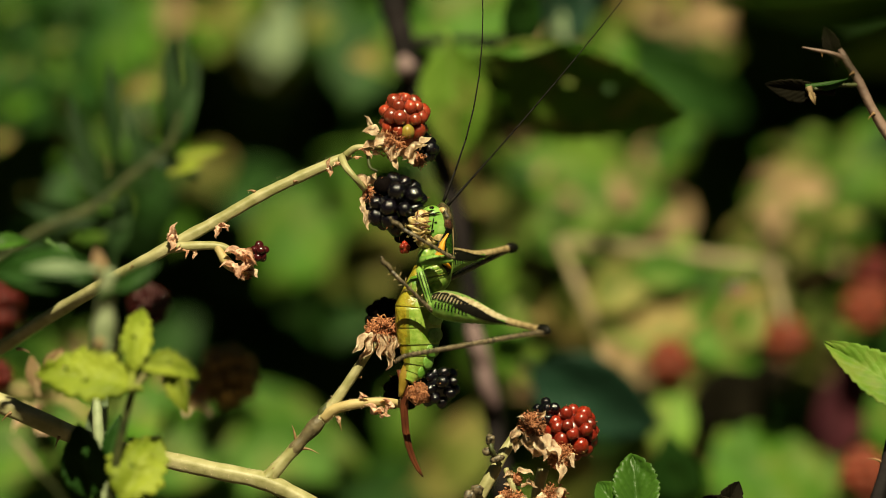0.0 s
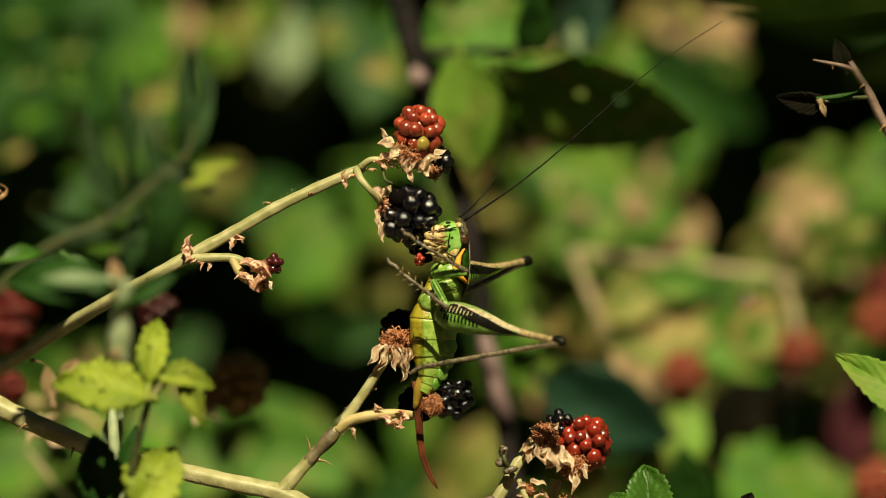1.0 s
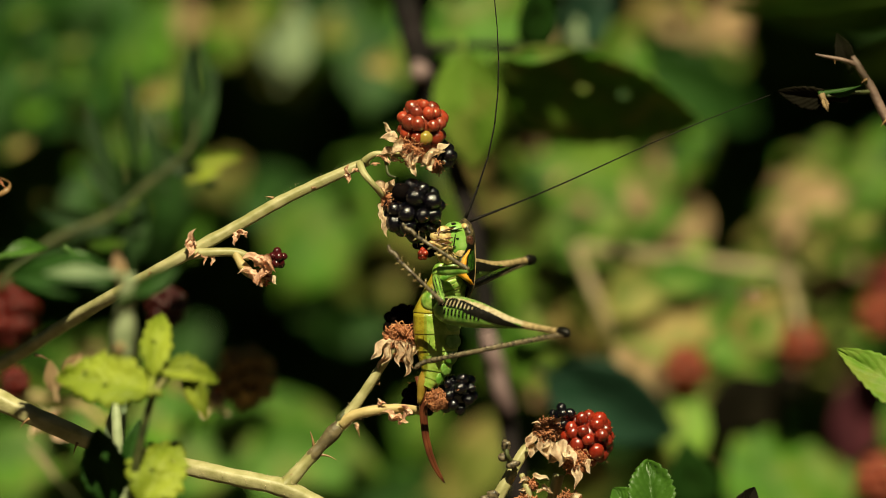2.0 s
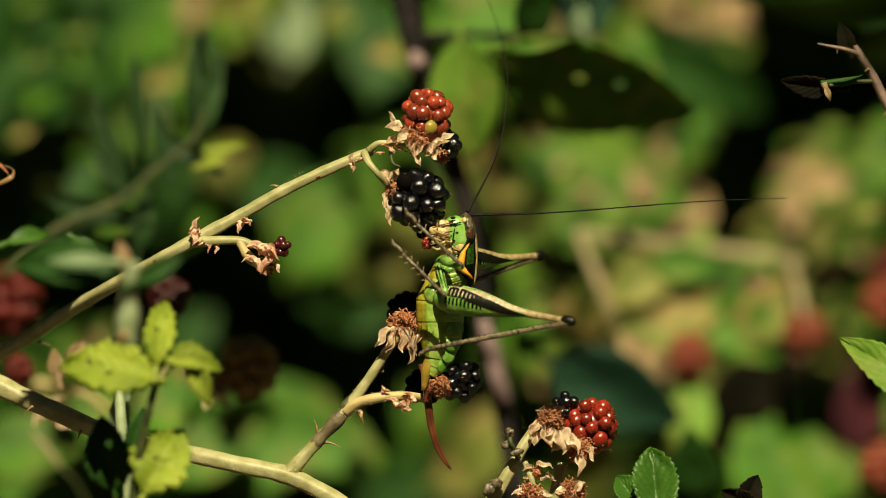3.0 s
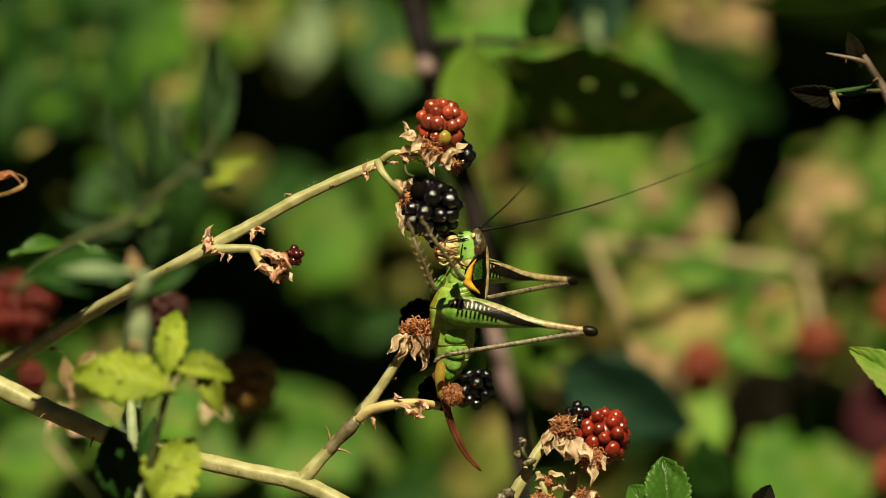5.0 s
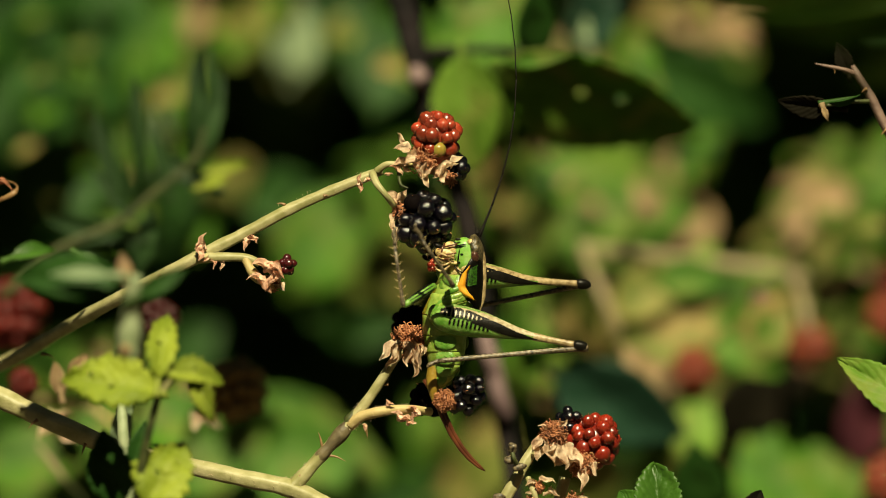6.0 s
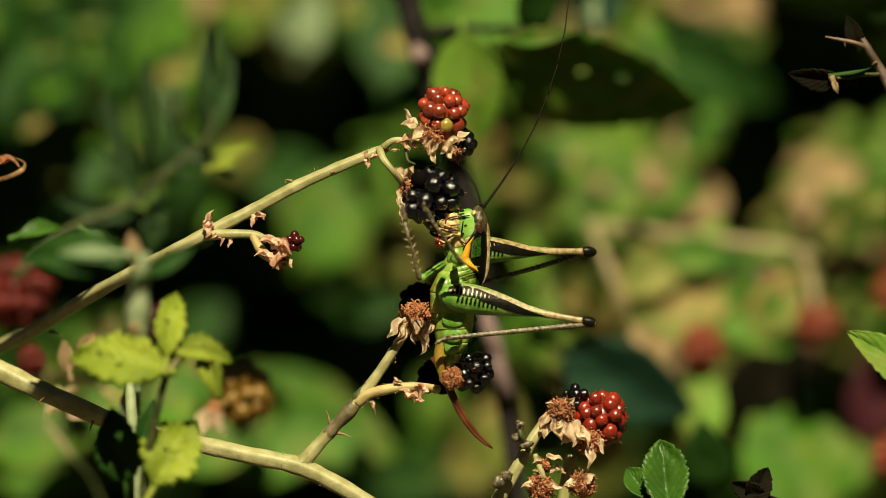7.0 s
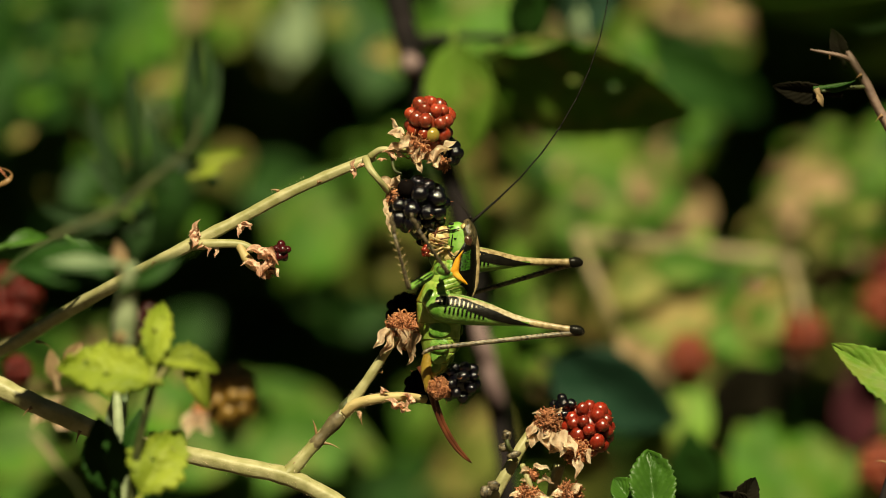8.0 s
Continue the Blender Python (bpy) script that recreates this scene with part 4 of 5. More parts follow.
down([(572, 740, 0), (595, 724, -1), (640, 714, -2), (675, 712, -2)], [12, 10, 8, 8], 150, lower, 93)
down([(220, 800, 8), (300, 816, 4), (390, 836, 1), (465, 852, 0), (530, 882, 0)], [16, 15, 15, 16, 15], 200, lower, 94)
# brown tube and dark node: shade on the shoot put into their colours
part("dark_bark", tube(bmesh.new(), [P(516, 801, 0.05), P(530, 785, -0.1), P(551, 762, -0.1), P(575, 734, 0.1)], [r * U for r in (10.9, 12, 12.2, 11.4)], 14, 20, wobble=0.25), M["caneb"], lower, "brown bark below the node, shade in its colour")
part("node", blob(bmesh.new(), P(577, 730, 0.3), 13 * U, 12.6 * U, 24 * U, 40, 3, 0.25), M["caned"], lower, "node on the shoot, its shade put into a dark colour")
for k, (u, v, s, n) in enumerate(((662, 728, 26, 6), (690, 718, 22, 5), (676, 736, 16, 4), (600, 742, 12, 3), (640, 702, 12, 3))):
    crumple(u, v, -3, s, n, "bract", lower, "crumpled pink bract", 80 + k)
calyx(678, 606, 0, [(650, 590, -0.45, 1, 44, 16), (664, 590, -0.4, 1, 66, 16), (676, 592, -0.1, 1, 46, 15), (684, 590, 0.08, 1, 54, 17), (694, 594, 0.1, 1, 44, 15), (703, 600, -0.35, 1, 66, 14), (658, 596, -0.2, 1, 34, 12)],
      300, 46, (-0.1, -0.4, 0.9), "spent calyx with rusty stamens and drooping sepals", seed=15, rad=24, over=13)
calyx(744, 697, -2.6, [], 160, 12, (-0.4, -0.8, 0), "rusty bare calyx of the lower black berry", seed=16, rad=20)
berry(777, 685, -1.0, 36, "black", "ripe black blackberry behind the cricket's tail", axis=(0.75, -0.4, 0.3), rings=(1, 5, 8, 8), seed=17, size=0.29, long=1.15)
# the near-black colour of these two stands in for shade
berry(680, 558, 14, 32, "gloom", "black berry behind the cricket, shade put into its colour", seed=18, size=0.34)
berry(712, 694, 9, 32, "gloom", "black berry below the cricket, deep shade put into its colour", seed=19, size=0.36)

# ---- right-hand cluster low down ----
rc = cane("bramble_cane", [(800, 960, -4), (842, 890, -4), (868, 846, -4), (890, 806, -3), (912, 772, -2)], [12, 12, 11, 10, 9], "cane", "short green bramble shoot with dry buds",
          shoots=[([(940, 960, 2), (950, 880, 2), (962, 830, 2)], [11, 10, 10], "cane"), ([(884, 822, -5), (872, 800, -8), (868, 786, -8)], [5, 4, 4], "caned"), ([(895, 830, -5), (905, 855, -6), (912, 875, -6)], [5, 5, 4], "cane")])
for (u, v, rx, rz) in ((868, 778, 9, 10), (866, 800, 11, 8), (880, 812, 12, 9), (845, 868, 12, 10), (832, 878, 10, 12)):
    part("bud", blob(bmesh.new(), P(u, v, -7), rx * U, 8 * U, rz * U, 0, 3, 0.5), M["bugs"], rc, "withered brown bud")
SWAY["br"].append(rc)
SWAY["br"].append(berry(1013, 765, 0, 48, "crim", "bright red unripe blackberry beside dried calyces", axis=(0.75, -0.35, 0.35), seed=33, size=0.28))
SWAY["br"].append(berry(966, 728, 0, 24, "black", "half eaten berry with few black drupelets", rings=(1, 5, 6), size=0.38, seed=34, gap=0.15))
SWAY["br"].append(berry(965, 792, 2, 18, "black", "half eaten berry with few black drupelets", rings=(1, 3, 3), size=0.55, seed=35, gap=0.3))
SWAY["br"].append(calyx(938, 757, -3, [(922, 762, -0.9, 0.5, 36, 18), (935, 768, -0.2, 1, 42, 30), (955, 772, 0.2, 1, 50, 34), (968, 790, 0.8, 0.5, 38, 26), (915, 775, -0.6, 1, 30, 18), (945, 764, -0.5, 0.9, 40, 24), (950, 742, 0.6, -0.6, 26, 12), (928, 746, -0.7, -0.6, 20, 10)], 300, 30, (0.2, -0.6, 0.2), "rusty dry calyx with cream sepals", seed=36, rad=19))
SWAY["br"].append(calyx(985, 803, -2, [(990, 815, 0.4, 1, 44, 18), (968, 800, -0.8, 0.2, 32, 24), (1004, 806, 0.9, 0.6, 28, 16)], 240, 14, (0.4, -0.6, -0.2), "rusty dry calyx under the red berry", seed=37, rad=26))
SWAY["br"].append(calyx(915, 848, -5, [(908, 838, -0.9, 0.1, 22, 10), (915, 836, 1, -0.1, 40, 11), (932, 848, 0.5, 0.7, 22, 9), (908, 856, -0.8, 0.2, 20, 9), (922, 860, 0.9, 0, 34, 10), (905, 846, 0.1, 1, 18, 8)], 40, 16, (0, -0.8, -0.1), "small cream dry calyx", seed=38, rad=9))
SWAY["br"].append(calyx(905, 892, -4, [(895, 884, -0.9, -0.2, 28, 14), (902, 878, -0.2, -1, 14, 12), (918, 886, 0.9, 0.1, 30, 14)], 160, 26, (0, -0.8, 0.3), "pink-brown dry calyx low on the shoot", seed=39, rad=24))
SWAY["br"].append(calyx(980, 888, -2, [(985, 880, 0.6, -0.6, 26, 20), (965, 885, -0.8, -0.2, 24, 20)], 80, 26, (0, -0.8, 0.4), "pink-brown dry calyx low on the shoot", seed=40, rad=24))
SWAY["br"].append(leaf(1128, 888, -6, 165, 88, 96, "leafs", 25, -5, 0.9, -0.3, 13, "crisp curled green bramble leaf in the sun", blunt=1.1, wave=0.06, stalk=False))
SWAY["br"].append(leaf(1082, 886, -4, 90, 54, 122, "leafs", 25, -20, 0.9, -0.2, 15, stalk=False))
SWAY["br"].append(leaf(1292, 885, -4, 70, 46, 60, "leafk", 15, 10, 0.6, 0.6, 4))
SWAY["br"].append(leaf(1275, 895, -4, 70, 40, 160, "leafk", 15, 10, 0.6, 0.6, 4))

# ---- right edge: twig with withered leaves, green leaf, dark thorny cane ----
twig = cane("bramble_cane", [(1640, 360, 12), (1590, 270, 12), (1545, 195, 12), (1518, 140, 12), (1496, 104, 12), (1484, 84, 13)], [9.5, 9.2, 8.6, 8, 6.5, 3.5], "canep", "pinkish tan bramble twig with withered leaves",
            shoots=[([(1492, 102, 12), (1470, 94, 11), (1440, 88, 11), (1420, 84, 11)], [5, 3.6, 2.8, 1.5], "canep"), ([(1520, 150, 12), (1480, 152, 10), (1440, 158, 9)], [4, 3.5, 3], "caned")],
            thorns=[(1548, 200, 11, -0.8, 0.6, 16), (1512, 128, 11, -0.9, 0.4, 12), (1455, 92, 11, 0, 1, 9)])
SWAY["right"].append(twig)
SWAY["right"].append(leaf(1405, 158, 11, 100, 46, 175, "leafk", 10, 20, 0.4, 0.3, 6))
SWAY["right"].append(leaf(1470, 150, 9, 60, 18, 10, "leafd", 10, 50, 0.5, 0.4, 4, "half dead curled bramble leaf on a twig"))
SWAY["right"].append(leaf(1438, 172, 8, 26, 13, -70, "leaft", 10, -10, 0.5, 0.4, 4))
SWAY["right"].append(leaf(1470, 76, 13, 60, 34, 110, "leafk", 10, 10, 0.5, 0.4, 5, "half dead curled bramble leaf on a twig"))
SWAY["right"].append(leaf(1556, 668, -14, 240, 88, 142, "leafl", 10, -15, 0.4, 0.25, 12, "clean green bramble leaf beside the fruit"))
edge = cane("bramble_cane", [(1600, 700, -10), (1580, 780, -10), (1566, 840, -10), (1550, 900, -10), (1530, 980, -10)], [12, 12, 13, 14, 14], "canek", "blackish thorny bramble cane in shade", thorns=[(1568, 822, -10, -1, -0.5, 40)])
SWAY["right"].append(edge)
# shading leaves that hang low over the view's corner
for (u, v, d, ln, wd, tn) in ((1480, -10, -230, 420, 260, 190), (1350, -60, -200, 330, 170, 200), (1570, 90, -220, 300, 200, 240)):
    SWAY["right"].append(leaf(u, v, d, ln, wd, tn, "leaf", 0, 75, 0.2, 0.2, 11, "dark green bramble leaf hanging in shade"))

# unseen leaf added overhead; its shade on the golden berry comes and goes
SWAY["shade"] = [leaf(395, -88, 17, 270, 120, 5, "leafd", 0, -50, 0.05, 0.05, 11, "unseen bramble leaf added overhead to shade the golden berry")]

# unseen leaves added above the left-hand canes to keep them in shade
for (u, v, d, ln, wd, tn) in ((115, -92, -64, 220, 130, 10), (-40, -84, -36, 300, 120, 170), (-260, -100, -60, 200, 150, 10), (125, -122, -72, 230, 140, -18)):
    SWAY["right"].append(leaf(u, v, d, ln, wd, tn, "leafh", 0, -50, 0.1, 0.1, 11, "unseen bramble leaf added overhead to shade the canes"))

# ---- left front: young leafy shoot ----
shoot = cane("bramble_shoot", [(205, 985, -45), (196, 900, -45), (205, 820, -47), (222, 740, -49), (236, 690, -50), (250, 655, -50)], [9, 9, 8, 7, 6, 4], "caned", "young bramble shoot with yellow-green leaves",
             shoots=[([(236, 690, -50), (262, 660, -51), (290, 650, -51)], [5, 5, 3], "cane"), ([(236, 690, -50), (200, 670, -51), (170, 665, -51)], [5, 4, 2], "cane")])
SWAY["left"].append(shoot)
YL = "young yellow-green bramble leaf with a small hole"
for (u, v, d, ln, wd, tn, m, tp, rl, fo) in (
        (150, 666, -51, 176, 108, 168, "leafy", 10, -25, 0.3), (243, 598, -49, 138, 58, 84, "leafy", 25, -10, 0.6), (300, 652, -51, 104, 58, -6, "leafy", 10, -35, 0.6),
        (313, 690, -52, 96, 40, -66, "leafy", 5, -15, 0.6), (172, 745, 30, 150, 40, 80, "leafg", 5, 20, 0.5), (246, 828, -46, 140, 114, 62, "leafy", 5, -20, 0.2), (150, 820, -40, 134, 88, 100, "leafd", 5, 10, 0.3),
        (75, 480, -90, 190, 84, 178, "leafd", 10, -10, 0.3), (95, 474, -94, 110, 26, 176, "leafg", 10, -20, 0.3), (175, 468, -80, 60, 30, 100, "leaft", 10, 0, 0.4), (240, 490, -90, 100, 34, 30, "leafd", 5, 0, 0.3), (200, 780, -30, 90, 34, 75, "leafd", 5, 0, 0.4),
        (60, 660, 40, 60, 30, 100, "leaft", 0, 0, 0.4), (96, 640, 40, 50, 34, 60, "leaft", 0, 0, 0.4)):
    SWAY["left"].append(leaf(u, v, d, ln, wd, tn, m, tp, rl, fo, 0.45 if m == "leafy" else 0.25, 6, YL if m == "leafy" else "", wave=0.07 if m == "leafy" else 0.012, tooth=0.26 if m == "leafy" else 0.13, holes=((0.2, 0.45, 0.03), (-0.3, 0.7, 0.022)) if m == "leafy" else ()))
stub = thing("dry_stalk", P(184, 560, -86), "pale dry broken stalk close before the leaves", "stalk")
part("stem", tube(bmesh.new(), [P(194, 478, -90), P(190, 505, -89), P(186, 540, -87), P(183, 580, -86), P(181, 612, -86), P(180, 626, -86)], [r * U for r in (10, 14, 17, 18, 17, 13)], 14, 24, wobble=0.25), M["canel"], stub)
part("node", blob(bmesh.new(), P(176, 608, -88), 9 * U, 8 * U, 8 * U, 0, 3, 0.3), M["thorn"], stub, "brown node")
part("lower_stem", tube(bmesh.new(), [P(170, 690, -12), P(172, 730, -14), P(176, 790, -15), P(186, 860, -15), P(190, 990, -15)], [r * U for r in (5, 9, 10, 10, 10)], 12, 26, wobble=0.2), M["canel"], stub)
SWAY["left"].append(stub)


# ---- the bush-cricket ----
def ring_loft(bm, rings):
    loops = [[bm.verts.new(p) for p in r] for r in rings]
    n = len(loops[0])
    for a, b in zip(loops, loops[1:]):
        for k in range(n):
            bm.faces.new((a[k], a[(k + 1) % n], b[(k + 1) % n], b[k]))
    bm.faces.new(loops[0][::-1])
    bm.faces.new(loops[-1])
    return bm


def G(u, v, d=0.0):
    """Grid place with depth in grid steps, for the cricket."""
    return P(u, v) + Vector((0, d * U, 0))


cricket = thing("bush_cricket", G(765, 500, -20), "green bush-cricket with black markings feeding on a blackberry", "insect")
BUG_D = -20      # depth of the cricket's middle plane, in grid steps

# body: overlapping rings of the abdomen, with a yellow belly
T0 = G(764, 508, BUG_D)
thorax = part("thorax", blob(bmesh.new(), T0, 29 * U, 29 * U, 46 * U, 6, 4, 0.06), M["bugl"], cricket, "pale green glossy breast", origin=T0)
for (u, v, d, rx, ry, rz, tn, mm) in ((760, 514, -24, 29, 10, 11, -24, "bugl"), (770, 494, -20, 20, 8, 8, -22, "bugl"), (744, 486, -14, 13, 9, 16, 20, "bugl")):
    part("breast_plate", blob(bmesh.new(), G(u, v, BUG_D + d), rx * U, ry * U, rz * U, tn, 4, 0.05), M[mm], thorax)
coxa = part("coxa", blob(bmesh.new(), G(730, 540, BUG_D - 24), 19 * U, 18 * U, 21 * U, -20, 4, 0.05), M["bugl"], thorax, "rounded pale green hip")
for pts, r0, mm in ((((718, 542), (742, 530), (768, 519)), 10, "bugl"), (((726, 530), (752, 517), (784, 507)), 8, "buga"), (((738, 517), (760, 507), (786, 497)), 7, "bugl"), (((742, 503), (762, 494), (782, 487)), 6, "bug")):
    fold = tube(bmesh.new(), [G(u, v, BUG_D - d) for (u, v), d in zip(pts, (27, 31, 24))], [r0 * 0.7 * U, r0 * U, r0 * 0.75 * U, r0 * 0.3 * U], 12, 16, wobble=0.12)
    part("breast_fold", fold, M[mm], thorax)
    part("fold_seam", tube(bmesh.new(), [G(u + 2, v + r0 * 0.9, BUG_D - d) for (u, v), d in zip(pts, (31, 35, 26))], [0.5 * U, 1.1 * U, 0.5 * U], 6, 10), M["bugv"], thorax, "dark seam between folds")
A0 = G(742, 590, BUG_D)
abdomen = part("abdomen", blob(bmesh.new(), A0, 30 * U, 24 * U, 56 * U, 5, 3), M["buga"], cricket, "plump yellow-green abdomen of overlapping rings", origin=A0)
AX = smooth_path([G(750, 476, BUG_D), G(740, 545, BUG_D), G(741, 608, BUG_D), G(736, 646, BUG_D), G(722, 674, BUG_D)], 9)
AR = [18, 31, 44, 43, 39, 32, 24, 16, 9]
for i in range(8):
    a, b = AX[i], AX[i + 1]
    t = (b - a).normalized()
    side = Vector((-t.z, 0, t.x)) * -1
    if side.x < 0:
        side = -side
    rings = []
    for s, k in ((-0.1, 0.99), (0.15, 1.0), (0.6, 1.01), (1.0, 1.015), (1.08, 0.995), (1.06, 0.85)):
        c = a + (b - a) * s
        r = (AR[i] * (1 - max(0, min(1, s))) + AR[i + 1] * max(0, min(1, s))) * k * U
        rings.append([c + side * math.cos(q) * r * 0.98 + Vector((0, 1, 0)) * math.sin(q) * r * 0.74 for q in (2 * math.pi * j / 48 for j in range(48))])
    ring = part("tergite", ring_loft(bmesh.new(), rings), M["buga"], abdomen)
    ring.data.materials.append(M["bugy"])
    ring.data.materials.append(M["bugv"])
    for p in ring.data.polygons:
        w = (p.center.x + A0.x - (a + b).x / 2) / (AR[i] * U)
        p.material_index = 1 if w < -0.78 else 2 if w < -0.66 else 0
    if 0 < i < 7:
        for sg in (-1, 1):
            q = radians(60)
            n = (side * math.cos(q) * 0.74 + Vector((0, sg * math.sin(q), 0))).normalized()
            r = (AR[i] + AR[i + 1]) / 2 * U
            c = (a + b) / 2 + side * math.cos(q) * r * 0.98 + Vector((0, sg * math.sin(q) * r * 0.74, 0)) - n * 0.5 * U
            w = n.cross(t)
            m = Matrix((w * 0.5 * r, t * 14 * U, n * 4 * U)).transposed().to_4x4()
            m.translation = c
            bm = bmesh.new()
            bmesh.ops.create_icosphere(bm, subdivisions=3, radius=1, matrix=m)
            part("side_plate", bm, M["bug"], abdomen, "rounded bright green plate")

# ovipositor
OB = G(717, 662, BUG_D)
OVI = ((-8, -6, 9.5), (0, 10, 9), (8, 35, 8), (17, 65, 7.2), (28, 95, 6.7), (42, 122, 6.3), (56, 142, 5.6), (70, 157, 4.2), (80, 166, 1.5))


def valve(shift, share):
    return ring_loft(bmesh.new(), [[OB + Vector((x + shift * w, 0, -z + 0.3 * shift * w)) * U + Vector((math.cos(q) * w * share, math.sin(q) * w * 0.42, math.cos(q) * w * 0.2)) * U for q in (2 * math.pi * j / 14 for j in range(14))] for x, z, w in OVI])


ovi = part("ovipositor", valve(-0.38, 0.52), M["ovi"], cricket, "curved reddish brown ovipositor", origin=OB)
part("upper_valve", valve(0.42, 0.5), M["ovi"], ovi)
part("sheath", tube(bmesh.new(), [G(728, 626, BUG_D + 2), G(718, 662, BUG_D - 4), G(720, 703, BUG_D - 4)], [12 * U, 11 * U, 4 * U], 12, 10), M["ovib"], ovi, "olive base of the ovipositor")

# head and neck shield, modelled about the base of the feelers
H0 = G(798, 405, BUG_D)
head_bm = bmesh.new()
bmesh.ops.create_icosphere(head_bm, subdivisions=4, radius=1)
for _v in head_bm.verts:      # squarish, flat-faced capsule
    _v.co = Vector([math.copysign(abs(k) ** 0.72, k) for k in _v.co])
    _v.co.x *= 1 - 0.12 * _v.co.z
bmesh.ops.transform(head_bm, verts=head_bm.verts[:], matrix=Matrix.Translation(G(775, 435, BUG_D)) @ pose(0, 0, 0, 0, -14, 0) @ Matrix.Diagonal((21 * U, 24 * U, 33 * U, 1)))
head = part("head", head_bm, M["bugf"], cricket, "bright green rounded head", origin=H0)
part("vertex", blob(bmesh.new(), G(794, 424, BUG_D), 13 * U, 27 * U, 27 * U, -12, 4, 0.12), M["bugx"], head, "black and cream mottled crown of the head")
part("eye", blob(bmesh.new(), G(794, 436, BUG_D - 22), 7.5 * U, 8 * U, 11 * U, -10, 3), M["eye"], head, "glossy brown eye")
part("eye", blob(bmesh.new(), G(793, 437, BUG_D + 25), 8.5 * U, 7 * U, 11 * U, 0, 3), M["eye"], head, "glossy brown eye")
part("brow", blob(bmesh.new(), G(786, 411, BUG_D - 15), 7 * U, 8 * U, 6 * U, 0, 3), M["bugc"], head)
for (u, v, d, rx, rz, tn) in ((752, 424, -12, 17, 14, 20), (740, 430, -16, 18, 10, 12), (738, 444, -20, 19, 5, 20), (750, 447, -20, 15, 5, 6)):
    part("mouthpart", blob(bmesh.new(), G(u, v, BUG_D + d), rx * U, 10 * U, rz * U, tn, 3, 0.06), M["bugc"], head, "cream mouthpart with brown lines")
for pts in (((764, 414, -24), (746, 418, -25), (728, 424, -22)), ((762, 430, -28), (744, 433, -28), (726, 436, -24)), ((758, 440, -28), (744, 441, -28), (728, 446, -24)), ((740, 412, -18), (736, 424, -26), (734, 440, -26))):
    part("seam", tube(bmesh.new(), [G(u, v, BUG_D + d) for u, v, d in pts], [1.2 * U, 1.6 * U, 1 * U], 6, 8), M["ovi"], head, "brown seam between mouthparts")
part("throat", blob(bmesh.new(), G(762, 460, BUG_D), 21 * U, 20 * U, 19 * U, 0, 4, 0.15), M["bugc"], head, "cream wrinkled throat")
part("mandible", blob(bmesh.new(), G(728, 418, BUG_D - 14), 9 * U, 8 * U, 5 * U, 30, 3, 0.2), M["bugk"], head, "dark jaw")
part("cheek", blob(bmesh.new(), G(778, 456, BUG_D - 15), 12 * U, 8 * U, 13 * U, -30, 3, 0.05), M["bugc"], head, "pale yellow cheek")
for pts in (((752, 446, -30), (738, 452, -36), (724, 448, -36)), ((758, 440, -32), (742, 434, -38), (728, 428, -36)), ((750, 452, -28), (736, 462, -34), (726, 458, -36))):
    part("palp", tube(bmesh.new(), [G(u, v, BUG_D + d) for u, v, d in pts], [2 * U, 1.9 * U, 1.7 * U], 8, 8), M["mouth"], head)
for pts in (((758, 418, -23.5), (769, 416, -25.5), (779, 414, -25)), ((767, 424, -25.5), (765, 436, -25.5), (763, 449, -24.5)), ((757, 452, -22), (766, 462, -24), (778, 466, -22))):
    part("face_line", tube(bmesh.new(), [G(u, v, BUG_D + d) for u, v, d in pts], [0.8 * U, 1.4 * U, 0.8 * U], 6, 8), M["bugk"], head, "black line on the face")
for (u, v, d, r) in ((764, 406, -23.5, 3.4), (768, 418, -24.5, 2.2), (771, 432, -24.5, 1.9), (766, 446, -24, 1.6), (758, 412, -22, 1.6)):
    part("spot", blob(bmesh.new(), G(u, v, BUG_D + d), r * 1.5 * U, 1.6 * U, r * 0.8 * U, 0, 2), M["bugk"], head)


def low_at(s):
    """How far the side lobe of the neck shield reaches down at s along it."""
    return float(np.interp(s, (0, 0.12, 0.3, 0.6, 0.8, 1.0), (0.45, 0.7, 0.98, 1.0, 0.72, 0.2)))


def shield_pt(deg, s, grow=1.04):
    a = radians(deg) * low_at(s)
    ru = float(np.interp(s, (0, 0.15, 0.5, 0.85, 1), (19, 25, 29, 26, 17))) * grow
    rd = float(np.interp(s, (0, 0.15, 0.5, 0.85, 1), (24, 31, 36, 32, 18))) * grow
    return G(783 - 2 * math.sin(s * 3.1) - 4 * s + ru * math.cos(a), 416 + 122 * s + (20 * (1 - s) - 6 * s) * (1 - math.cos(a)), BUG_D + rd * math.sin(a))


def shield(angle0, angle1, z0, z1, grow, material, name, label=""):
    """A strip of the neck shield round the back, from angle0 to angle1 off the ridge."""
    bm = bmesh.new()
    rows = []
    for i in range(25):
        s = z0 + (z1 - z0) * i / 24
        rows.append([bm.verts.new(shield_pt(angle0 + (angle1 - angle0) * j / 28, s, grow)) for j in range(29)])
    for a, b in zip(rows, rows[1:]):
        for k in range(28):
            bm.faces.new((a[k], a[k + 1], b[k + 1], b[k]))
    bmesh.ops.solidify(bm, geom=bm.faces[:], thickness=1.5 * U)
    return part(name, bm, material, neck if name != "pronotum" else cricket, label, origin=H0)


neck = None
neck = shield(-118, 118, 0.0, 1.0, 1.0, M["bugk"], "pronotum", "black neck shield with orange edge")
for sg in (-1, 1):
    shield(sg * 48, sg * 82, 0.26, 0.56, 1.03, M["bugm"], "side_field", "green marbled field")


